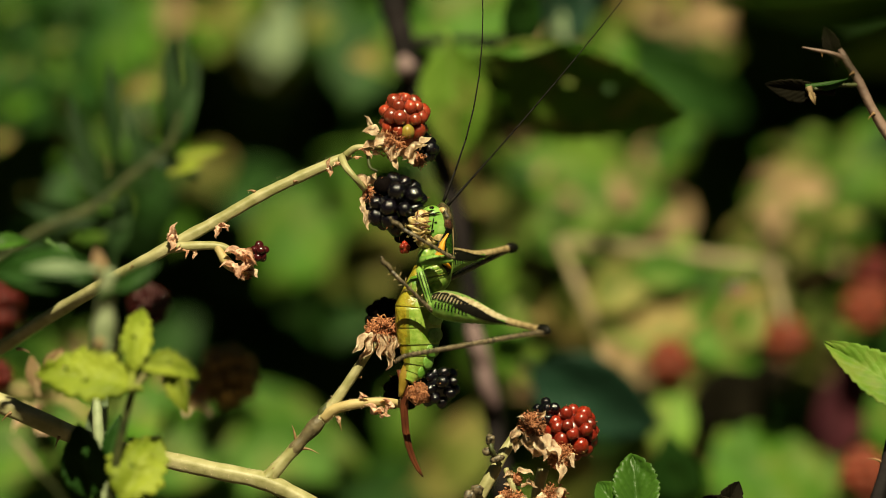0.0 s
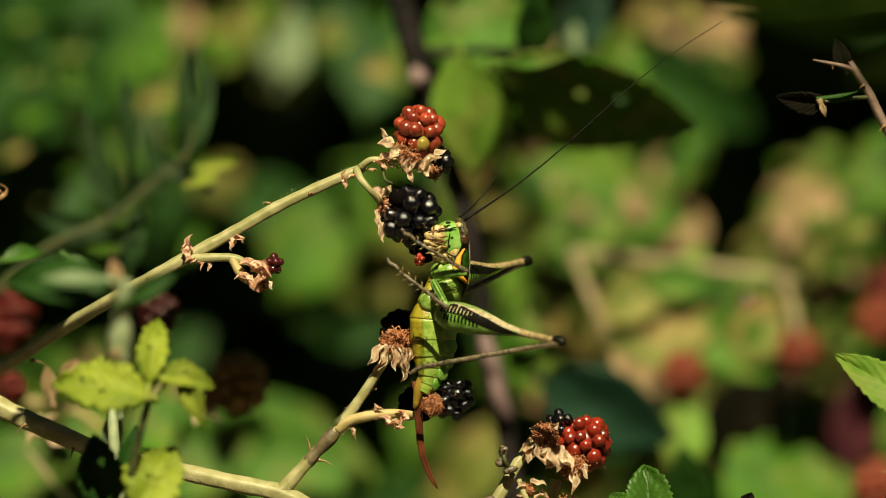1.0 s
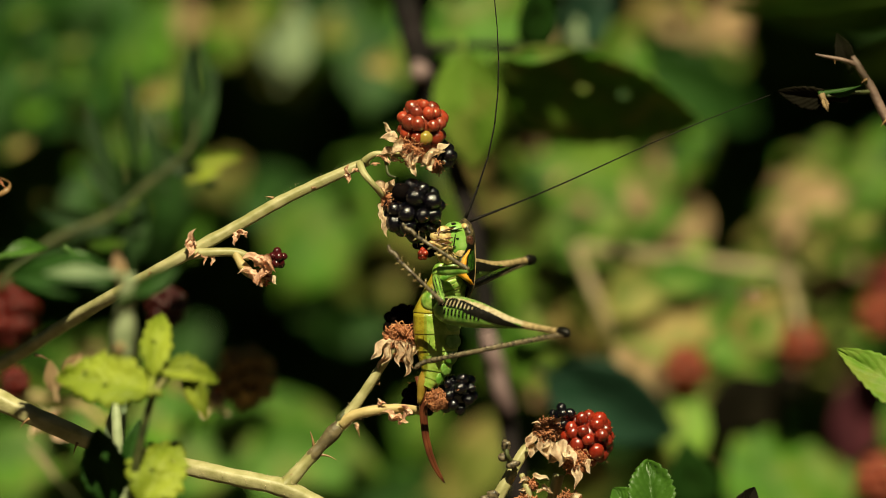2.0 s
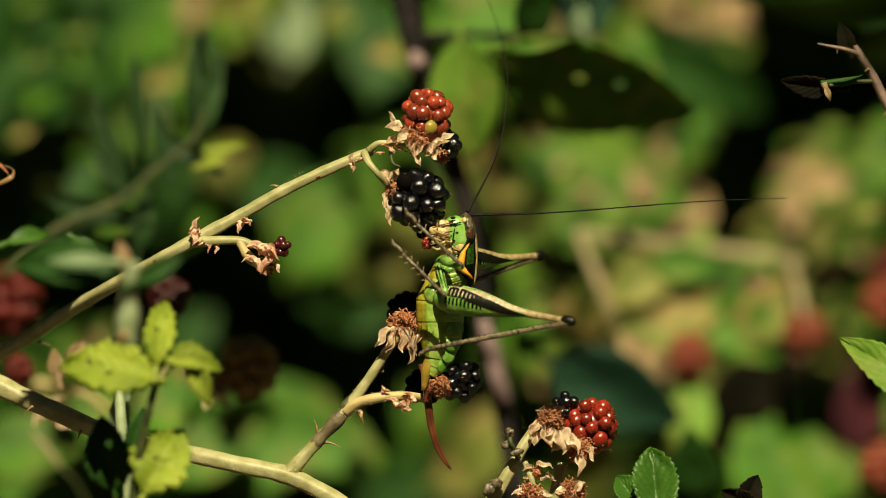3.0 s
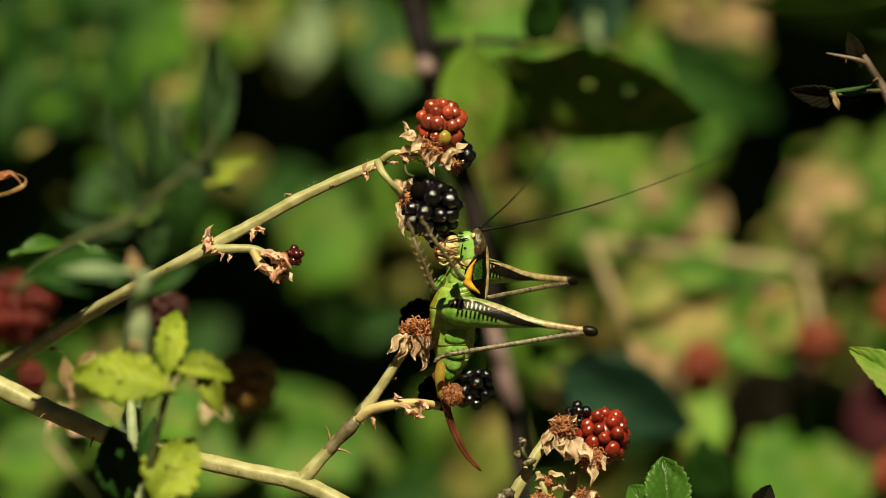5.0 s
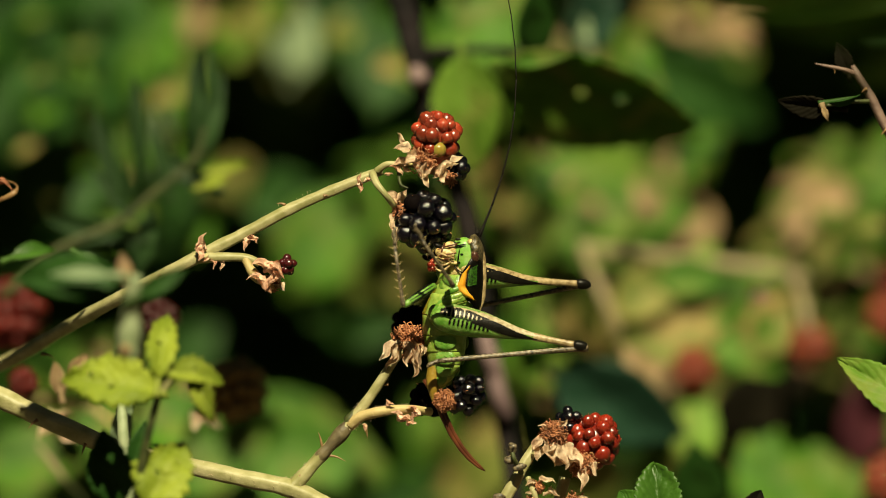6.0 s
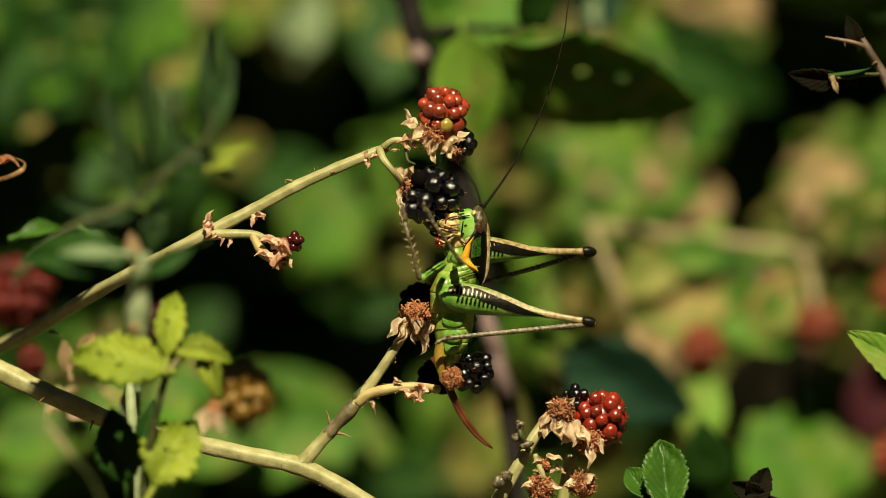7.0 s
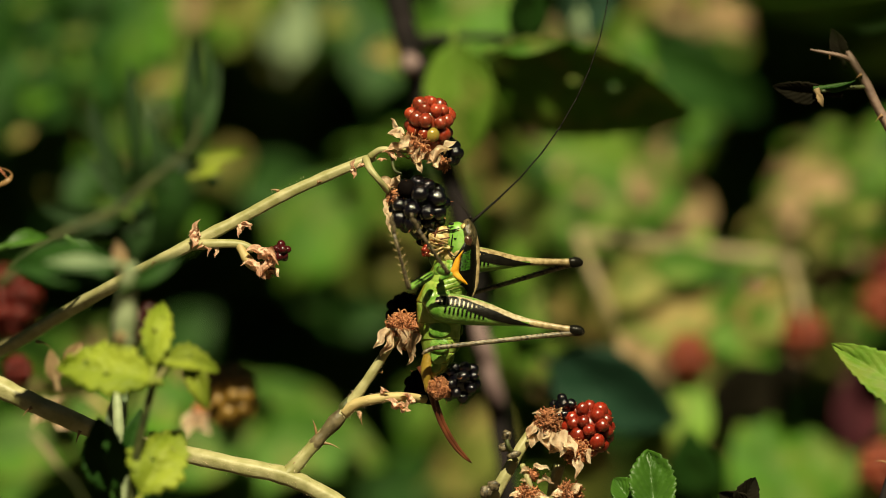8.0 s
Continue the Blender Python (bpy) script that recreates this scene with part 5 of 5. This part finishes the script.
def edge_strip(sg):
    """The swollen orange border, from under the eye down to the hind corner of the shield."""
    bm = bmesh.new()
    rows = []
    for i in range(29):
        s = 0.2 + 0.6 * i / 28
        mid = float(np.interp(s, (0.2, 0.4, 0.55, 0.7, 0.8), (92, 100, 106, 98, 80)))
        half = float(np.interp(s, (0.2, 0.26, 0.45, 0.6, 0.74, 0.8), (3, 10, 14, 18, 15, 4)))
        rows.append([bm.verts.new(shield_pt(sg * (mid + half * k / 5), s, 1.0 + 0.2 * (1 - (k / 5) ** 2) ** 0.5)) for k in range(-5, 6)])
    for a, b in zip(rows, rows[1:]):
        for k in range(10):
            bm.faces.new((a[k], a[k + 1], b[k + 1], b[k]))
    part("orange_edge", bm, M["bugo"], neck, "bright orange edge of the shield")


for sg in (-1, 1):
    edge_strip(sg)
part("ridge", tube(bmesh.new(), [shield_pt(0, s, 1.0) for s in (0.0, 0.2, 0.4, 0.6, 0.8, 1.0)], [r * U for r in (3, 4.5, 5, 5, 4.5, 3)], 8, 20), M["bugt"], neck, "tan ridge along the back")


# legs: each piece lies along +x from its joint
def seg_part(name, profile, material, parent, label="", depth=0.8, seg=20):
    """Leg piece along +x; profile of (x, half height, centre z) in grid steps."""
    bm = ring_loft(bmesh.new(), [[Vector((x, math.sin(q) * h * depth, cz + math.cos(q) * h)) * U for q in (2 * math.pi * j / seg for j in range(seg))] for x, h, cz in profile])
    ob = new(name, mesh_of(name, bm, material))
    ob.parent = parent
    BASE[ob.name] = Vector((0, 0, 0))
    return tagged(ob, label)


def own(name, bm, material, parent, label=""):
    ob = new(name, mesh_of(name, bm, material))
    ob.parent = parent
    BASE[ob.name] = Vector((0, 0, 0))
    return tagged(ob, label)


FEM = [(-7, 3, 0), (-4, 8, 0), (1, 14.5, 0), (9, 20.5, 0.5), (25, 25.5, 1), (50, 26.5, 2), (75, 24.5, 2), (100, 20.5, 2), (125, 15.5, 1), (150, 10.5, 0), (175, 7, 0), (200, 5.6, 0), (230, 5.2, 0), (252, 6.2, 0), (262, 7.6, 0), (270, 5, -1)]


def femur_at(x):
    xs = [p[0] for p in FEM]
    return np.interp(x, xs, [p[1] for p in FEM]), np.interp(x, xs, [p[2] for p in FEM])


def patch(bm, cells, sidey, lift=0.5):
    """A thin raised patch on the femur's side; cells are (x, low, high) with heights as a share of the half height."""
    rows = []
    for x, lo, hi in cells:
        h, cz = femur_at(x)
        row = []
        for k in range(5):
            w = lo + (hi - lo) * k / 4
            w = max(-0.98, min(0.98, w))
            row.append(bm.verts.new(Vector((x, sidey * (math.sqrt(1 - w * w) * h * 0.8 + lift), cz + w * h)) * U))
        rows.append(row)
    for a, b in zip(rows, rows[1:]):
        for k in range(4):
            bm.faces.new((a[k], a[k + 1], b[k + 1], b[k]))


def hind_leg(sidey, pale):
    fem = seg_part("hind_femur", FEM, M["bug"], cricket, "swollen green hind thigh with a black comb mark")
    top = bmesh.new()
    patch(top, [(x, float(np.interp(x, (8, 60, 100, 110, 160), (0.3, 0.26, 0.34, 0.42, 0.05))), 0.97) for x in range(8, 190, 7)], sidey, 0.35)
    own("upper_band", top, M[pale], fem, "pale upper side of the thigh")
    shank = [(168, 3, 0)] + [(x, float(femur_at(x)[0]) + 0.4, 0) for x in (178, 190, 205, 230, 250, 260)]
    seg_part("shank", shank, M["bugt"], fem, "thin tan end of the thigh")
    st = bmesh.new()
    patch(st, [(66, 0.0, 0.12), (85, -0.12, 0.4), (100, -0.26, 0.56), (115, -0.42, 0.52), (130, -0.6, 0.4), (145, -0.76, 0.22), (160, -0.84, 0.0), (174, -0.8, -0.3), (186, -0.7, -0.55)], sidey, 0.8)
    own("stripe", st, M["bugk"], fem, "black wedge on the thigh")
    bars = bmesh.new()
    for k in range(12):
        x = 14 + k * 7.6
        patch(bars, [(x, 0.2, 0.82 - k * 0.03), (x + 2.6, 0.16, 0.86 - k * 0.03), (x + 5.2, 0.2, 0.8 - k * 0.035)], sidey, 0.8)
        if k > 1:
            patch(bars, [(x - 3, -0.36 - 0.01 * k, 0.05), (x + 0.8, -0.3 - 0.015 * k, 0.1)], sidey, 0.7)
    patch(bars, [(8, 0.5, 0.8), (20, 0.66, 0.84), (40, 0.68, 0.84), (60, 0.62, 0.78), (80, 0.52, 0.66), (96, 0.42, 0.6)], sidey, 0.9)
    patch(bars, [(12, 0.2, 0.3), (40, 0.14, 0.22), (80, 0.06, 0.2)], sidey, 0.75)
    own("comb", bars, M["bugk"], fem, "black comb-like bars")
    kn = blob(bmesh.new(), Vector((261, 0, 0)) * U, 15.5 * U, 8.5 * U, 9.6 * U, 0, 3, 0.14)
    own("knee", kn, M["bugk"], fem, "black knee")
    tib = seg_part("hind_tibia", [(0, 6.5, 0), (8, 7, 0), (20, 5, 0), (60, 4.3, 0), (140, 4, 0), (220, 3.9, 0), (255, 4.6, 0), (266, 3.6, 0)], M["bugs"], cricket, "thin speckled grey-brown shin", 0.9, 10)
    sp = bmesh.new()
    for k in range(22):
        for s2 in (-1, 1):
            x = 40 + k * 10
            tube(sp, [Vector((x, s2 * 2.0, 4)) * U, Vector((x + 4, s2 * 3, 7.5)) * U], [0.7 * U, 0.15 * U], 4, 2)
    own("spine_fringe", sp, M["bugk"], tib, "rows of tiny dark spines")
    for y in (-3.2, 0.6):
        own("pale_line", tube(bmesh.new(), [Vector((x, y * k, 3.4 * k)) * U for x, k in ((22, 1.1), (60, 1.0), (140, 0.92), (220, 0.9), (256, 0.95))], [0.8 * U, 1.2 * U, 1.1 * U, 0.9 * U], 6, 16), M["bugw"], tib, "pale line along the shin")
    tar = bmesh.new()
    tube(tar, [Vector((264, 0, 0)) * U, Vector((272, 1, -2)) * U, Vector((280, 3, -5)) * U, Vector((286, 4, -9)) * U], [4.5 * U, 4 * U, 4 * U, 2 * U], 8, 10)
    own("foot", tar, M["bugs"], tib)
    return fem, tib


near_femur, near_tibia = hind_leg(-1, "bugw")
far_femur, far_tibia = hind_leg(-1, "bugt")
mid_femur = seg_part("middle_femur", [(0, 5.6, 0), (15, 7.4, 0), (40, 7, 0), (65, 5.8, 0), (76, 5, 0)], M["bug"], cricket, "green middle thigh with dark lines", 0.8)
for k in range(8):
    q = 2 * math.pi * (k + 0.3) / 8
    own("line", tube(bmesh.new(), [Vector((x, math.cos(q) * h * 0.8, math.sin(q) * h)) * U for x, h in ((6, 6.3), (20, 7.5), (40, 7), (64, 5.9))], [0.7 * U, 1.2 * U, 1.1 * U, 0.7 * U], 6, 8), M["bugk"], mid_femur, "thin dark line")


def shin(name, length, label):
    ob = seg_part(name, [(0, 4.4, 0), (6, 4.4, 0), (18, 3.4, 0), (length * 0.6, 2.9, 0), (length, 3.1, 0)], M["bugs"], cricket, label, 0.9, 10)
    sp = bmesh.new()
    for k in range(7):
        for s2 in (-1, 1):
            x = 16 + k * (length - 22) / 6
            tube(sp, [Vector((x, -1, s2 * 3)) * U, Vector((x + 5, -2, s2 * 10)) * U], [1.1 * U, 0.2 * U], 4, 2)
    own("spine_fringe", sp, M["bugc"], ob, "pale spines")
    own("pale_line", tube(bmesh.new(), [Vector((x, -2.9, 1.0)) * U for x in (8, length * 0.35, length * 0.7, length - 4)], [1.3 * U, 1.1 * U, 1.0 * U, 0.9 * U], 6, 10), M["bugw"], ob, "pale line along the shin")
    ft = bmesh.new()
    tube(ft, [Vector((length - 1, 0, 0)) * U, Vector((length + 10, -2, 3)) * U, Vector((length + 20, -3, 1)) * U, Vector((length + 30, -3, 6)) * U], [3.4 * U, 4 * U, 4 * U, 2 * U], 8, 12)
    own("foot", ft, M["bugs"], ob)
    return ob


mid_tibia = shin("middle_tibia", 108, "speckled middle shin with spines")
fore_tibia = shin("front_tibia", 112, "speckled front shin holding the berry")
fore_femur = seg_part("front_femur", [(0, 8, 0), (20, 9, 0), (45, 7.5, 0), (62, 6, 0)], M["bug"], cricket, "green front thigh", 0.8)


FEELER = 57.5         # length of one section of a feeler, in grid steps


def antenna(label):
    """Ten stiff sections of a feeler, each along +x from its joint."""
    girth = np.interp(np.arange(11) / 10, (0, 0.08, 0.2, 0.6, 1), (3.0, 1.9, 1.4, 1.0, 0.6))
    return [own("antenna_section", tube(bmesh.new(), [Vector((x * FEELER, 0, 0)) * U for x in (-0.01, 0.5, 1.01)], [girth[k] * U, girth[k + 1] * U], 8, 6), M["feeler"], head, label) for k in range(10)]


feeler_a = antenna("long thin black feeler")
feeler_b = antenna("long thin black feeler behind")

# ---- movement of plants and cricket ----
TIMES = (0.0, 0.5, 1.0, 1.5, 2.0, 3.5, 4.0, 5.5, 6.0, 6.5, 7.0, 7.5, 8.0)


def shifted(ob, xs, ys):
    """Rows that carry a plant by grid steps across and down as the wind and the cricket's weight push it."""
    base, turn = ob.location.copy(), ob.rotation_euler.to_matrix().to_4x4()
    f = (1 + base.y / 1.45) * U
    walk(ob, [(t, Matrix.Translation(base + Vector((x * f, 0, -y * f))) @ turn) for t, x, y in zip(TIMES, xs, ys)])


def hinged(ob, pivot, degrees):
    """Rows that turn a plant about a pivot in the face of the bush."""
    base, turn = ob.location.copy(), ob.rotation_euler.to_matrix().to_4x4()
    rows = []
    for t, a in zip(TIMES, degrees):
        r = Matrix.Translation(pivot) @ pose(0, 0, 0, 0, a, 0) @ Matrix.Translation(-pivot)
        rows.append((t, r @ Matrix.Translation(base) @ turn))
    walk(ob, rows)


def keyed(points):
    """Grid place over TIMES from a few (time, u, v)."""
    ts = [p[0] for p in points]
    return list(zip(np.interp(TIMES, ts, [p[1] for p in points]), np.interp(TIMES, ts, [p[2] for p in points])))


def limb(ob, joint, end, length, depth, near=-1):
    """Keys a leg piece from its joint to its end in the cricket's space; spare length leans towards (-1) or away (1). Returns the end's depths."""
    rows, ends = [], []
    base = BASE["bush_cricket"]
    depths = depth if isinstance(depth, list) else [depth] * len(TIMES)
    for t, dp, (ju, jv), (eu, ev) in zip(TIMES, depths, keyed(joint), keyed(end)):
        dx, dz = eu - ju, jv - ev
        dy = near * math.sqrt(max(0.0, length * length - dx * dx - dz * dz))
        x = Vector((dx, dy, dz)).normalized()
        z = Vector((-x.z, 0, x.x)).normalized()
        if z.z < 0 or (abs(z.z) < 0.2 and z.x < 0):
            z = -z
        y = z.cross(x)
        m = Matrix((x, y, z)).transposed().to_4x4()
        rows.append((t, Matrix.Translation(G(ju, jv, BUG_D + dp) - base) @ m))
        ends.append(dp + dy)
    walk(ob, rows)
    return ends


def feel(sections, root, yaw, table):
    """Keys the sections of a feeler end to end from its root in the head's space."""
    ts = [r[0] for r in table]
    rows = [[] for _ in sections]
    for k in range(81):
        t = k / 10
        back = pose(0, 0, 0, 0, 0, -0.6 * float(np.interp(t, TIMES, yaw)))
        out = radians(float(np.interp(t, ts, [r[1] for r in table])))
        joint = Vector(root) * U
        five = [float(np.interp(t, ts, [r[2 + i] for r in table])) for i in range(5)]
        for i in range(len(sections)):
            a = radians(float(np.interp(i / 2 - 0.25, range(5), five)))
            x = back @ Vector((math.cos(a) * math.cos(out), math.sin(out), math.sin(a) * math.cos(out)))
            y = back @ Vector((-math.cos(a) * math.sin(out), math.cos(out), -math.sin(a) * math.sin(out)))
            rows[i].append((t, Matrix.Translation(joint) @ Matrix((x, y, x.cross(y))).transposed().to_4x4()))
            joint = joint + x * FEELER * U
    for ob, r in zip(sections, rows):
        walk(ob, r)


def motions():
    top = (0, 0.0, -0.1, -0.1, 0, -0.55, -0.6, -1.35, -1.9, -1.5, -1.6, -1.4, -1.5)
    for ob in SWAY["top"]:
        hinged(ob, P(150, 523, 10), [-a for a in top])
    for ob in SWAY["curl"]:
        shifted(ob, (0, 0, 0, 0, 0, 0, -1, -1, -2, -2, -2, -2, -2), (0, 0, 0, 0, 0, 0, 2, 2, 3, 3, 3, 3, 3))
    for ob in SWAY["br"]:
        shifted(ob, (0, -1, -3, -2, -4.5, -5, -5, -6, -8, -8, -9, -8, -8), (0, 1, -1, -1.5, -1.5, 1.5, 4, 3, 2, 2, 2, 1.5, 2))
    for ob in SWAY["left"]:
        shifted(ob, (0, 1.5, 1.6, 0.8, 1.6, 0.8, -2, -1, -3, -4, -2, -3, -1.5), (0, -1, -2.3, -3, -3, -1, 1.5, 1, -2, 0, -1, -3, -1.5))
    for ob in SWAY["right"]:
        shifted(ob, (0, -3, -7, -8, -9, -14, -17, -20, -24, -24, -20, -20.5, -23), (0, -1, 1.5, 0, 1, 6, 7, 11, 16, 13, 8, 11, 13))
    for ob in SWAY["dark"]:
        shifted(ob, (0, 1, -3, -3, -4, -22, -23, -23, -22, -26, -34, -18, -25), (0, -1, -1, 0, -1, 4, 0, 2, 5, 4, 7, 0, 5))
    for ob in SWAY["shade"]:
        base, turn = ob.location.copy(), ob.rotation_euler.to_matrix().to_4x4()
        rows = ((0, 0), (1, -7), (2, -9), (3.5, 7), (3.8, -12), (4.0, -18), (4.7, 0), (5.4, -30), (5.7, -40), (5.8, -20), (6.0, 9), (6.2, 0), (6.4, 23), (6.5, -10), (6.6, -19),
                (6.8, -28), (7.0, -14), (7.2, 9), (7.3, 17), (7.5, 17), (7.6, 40), (7.8, -5), (8.0, -14))
        walk(ob, [(t, Matrix.Translation(base + Vector((0, 0, -y * U))) @ turn) for t, y in rows])
    for ob in SWAY["heart"]:
        shifted(ob, (0, -4, -8, -4, 1, -8, -29, -26, -30, -32, -33, -34, -35), (0, -3, -7, -8, -9, 11, 32, 1, 12, 30, 60, 53, 46))
    for ob in SWAY["far"]:
        shifted(ob, (0, -1, 2, 2, 2, 8, 6, 6, 0, 4, 5, 4, 2), (0, -1, 2, 3, 2, 1, 4, 20, 14, 18, 20, 15, 16))

    # cricket: the whole animal stays in its grip; its pieces lean and turn
    yaw = np.interp(TIMES, (0, 2.0, 3.5, 5.5, 8.0), (28, 26, 8, -10, -10))
    walk(cricket, [(t, Matrix.Translation(BASE["bush_cricket"] + Vector((x, 0, -y)) * U) @ pose(0, 0, 0, 0, 0, a)) for t, x, y, a in
                   zip(TIMES, (0,) * 13, (0,) * 13, (0,) * 13)])
    base = BASE["bush_cricket"]
    hd = keyed([(0, 790, 367), (0.5, 789, 372), (1.0, 793, 373), (1.5, 795, 372), (2.0, 797, 384), (3.5, 790, 396), (4.0, 789, 396), (5.5, 795, 415), (6.0, 800, 410), (6.5, 793, 406), (7.0, 793, 399), (7.5, 799, 400), (8.0, 798, 405)])
    turn = np.interp(TIMES, (0, 2.0, 3.5, 4.0, 5.5, 6.0, 8.0), (21, 20, 10, 8, -4, -8, -8))
    for ob, by in ((head, 0.6 * yaw), (neck, turn)):
        walk(ob, [(t, Matrix.Translation(G(u, v, BUG_D) - base) @ pose(0, 0, 0, 0, 0, a)) for t, (u, v), a in zip(TIMES, hd, by)])
    walk(abdomen, [(t, Matrix.Translation(A0 - base) @ pose(0, 0, 0, 0, 0, a if a > 0 else 3.6 * a)) for t, a in zip(TIMES, yaw)])
    lean = np.interp(TIMES, (0, 0.5, 1, 2, 3.5, 5.5), (9, 9, 5, 2, 0, 0))
    walk(thorax, [(t, Matrix.Translation(T0 - base + Vector((x, 0, -(v - 405) * 0.85)) * U)) for t, (u, v), x in zip(TIMES, hd, lean)])
    tip = (0, 0, 0, 0, 2, 5, 11, 16, 21, 17, 21, 15, 16)
    walk(bpy.data.objects["ovipositor"], [(t, Matrix.Translation(OB - base) @ pose(0, 0, 0, 0, 16 - a, 0)) for t, a in zip(TIMES, tip)])
    knee = [(0, 966, 584), (1.5, 967, 583), (2.0, 969, 577), (3.5, 973, 580), (4.0, 977, 576), (5.5, 992, 593), (6.0, 993, 602), (8.0, 994, 596)]
    hip = [(0, 763, 535), (0.5, 762, 535), (1.0, 750, 534), (2.0, 742, 534), (3.5, 732, 538), (5.5, 722, 546), (8.0, 724, 550)]
    foot = [(0, 718, 628), (8.0, 726, 625)]
    e = limb(near_femur, hip, knee, 270, -45)
    limb(near_tibia, knee, foot, 266, e, 1)
    fknee = [(0, 911, 438), (1.5, 912, 442), (2.0, 912, 448), (3.5, 930, 471), (4.0, 935, 477), (5.5, 978, 501), (6.0, 992, 491), (6.5, 989, 472), (8.0, 988, 474)]
    fhip = [(0, 745, 474), (2.0, 740, 478), (8.0, 730, 470)]
    e = limb(far_femur, fhip, fknee, 268, 24, 1)
    limb(far_tibia, fknee, [(0, 738, 523), (8.0, 728, 550)], 266, e, -1)
    mhip = [(0, 742, 476), (4.0, 735, 480), (5.5, 722, 492), (8.0, 728, 494)]
    mknee = [(0, 765, 550), (0.5, 764, 549), (1.0, 766, 524), (1.5, 768, 518), (2.0, 751, 523), (3.5, 750, 536), (4.0, 726, 510), (5.5, 694, 517), (6.0, 668, 528), (6.5, 681, 522), (8.0, 688, 519)]
    mfoot = [(0, 690, 476), (1.0, 672, 452), (1.5, 670, 430), (2.0, 661, 436), (3.5, 660, 448), (4.0, 656, 417), (5.5, 667, 416), (6.0, 651, 412), (8.0, 660, 418)]
    e = limb(mid_femur, mhip, mknee, 78, -58)
    limb(mid_tibia, mknee, mfoot, 112, e)
    elbow = [(0, 803, 458), (1.5, 800, 462), (2.0, 797, 466), (3.5, 770, 486), (5.5, 755, 492), (8.0, 756, 492)]
    e = limb(fore_femur, [(0, 745, 462), (8.0, 742, 486)], elbow, 62, -54)
    limb(fore_tibia, elbow, [(0, 708, 402), (2.0, 698, 402), (3.5, 692, 401), (8.0, 700, 410)], 118, e)

    # feelers: seconds, lean into the depth, angle of each section above the horizontal
    feel(feeler_a, (2, -4, 4), yaw, (
        (0, 0, 48, 49, 50, 51, 53), (0.5, 0, 51, 49, 48, 47, 47), (1, 0, 33, 40, 43, 40, 32), (1.5, 0, 38, 37, 36, 36, 35), (2, 0, 21, 24, 25, 23, 21), (3.5, 14, -9, -6, -5, -6, -8), (4, 28, 14, 21, 27, 32, 38),
        (5.5, 37, 9, 12, 14, 16, 18), (6, 0, 68, 79, 90, 99, 106), (6.5, 44, 88, 93, 102, 114, 131), (7, 0, 54, 65, 75, 85, 91), (7.5, 0, 48, 57, 67, 79, 87), (8, 0, 41, 52, 63, 75, 87)))
    feel(feeler_b, (-3, 8, 10), yaw, (
        (0, 0, 69, 78, 87, 93, 98), (0.5, 0, 69, 77, 85, 91, 96), (1, 70, 40, 50, 61, 72, 81), (1.5, 71, 40, 50, 60, 70, 79), (2, 0, 68, 82, 91, 97, 101), (3.5, 65, 55, 67, 81, 98, 115), (4, 68, 44, 54, 65, 75, 83),
        (5.5, 65, 38, 42, 46, 50, 55), (6, 83, 103, 103, 103, 103, 103), (6.5, 83, 100, 100, 100, 100, 100), (7, 78, 102, 113, 124, 134, 141), (7.5, 82, 112, 123, 134, 144, 151), (8, 84, 124, 124, 124, 124, 124)))


motions()
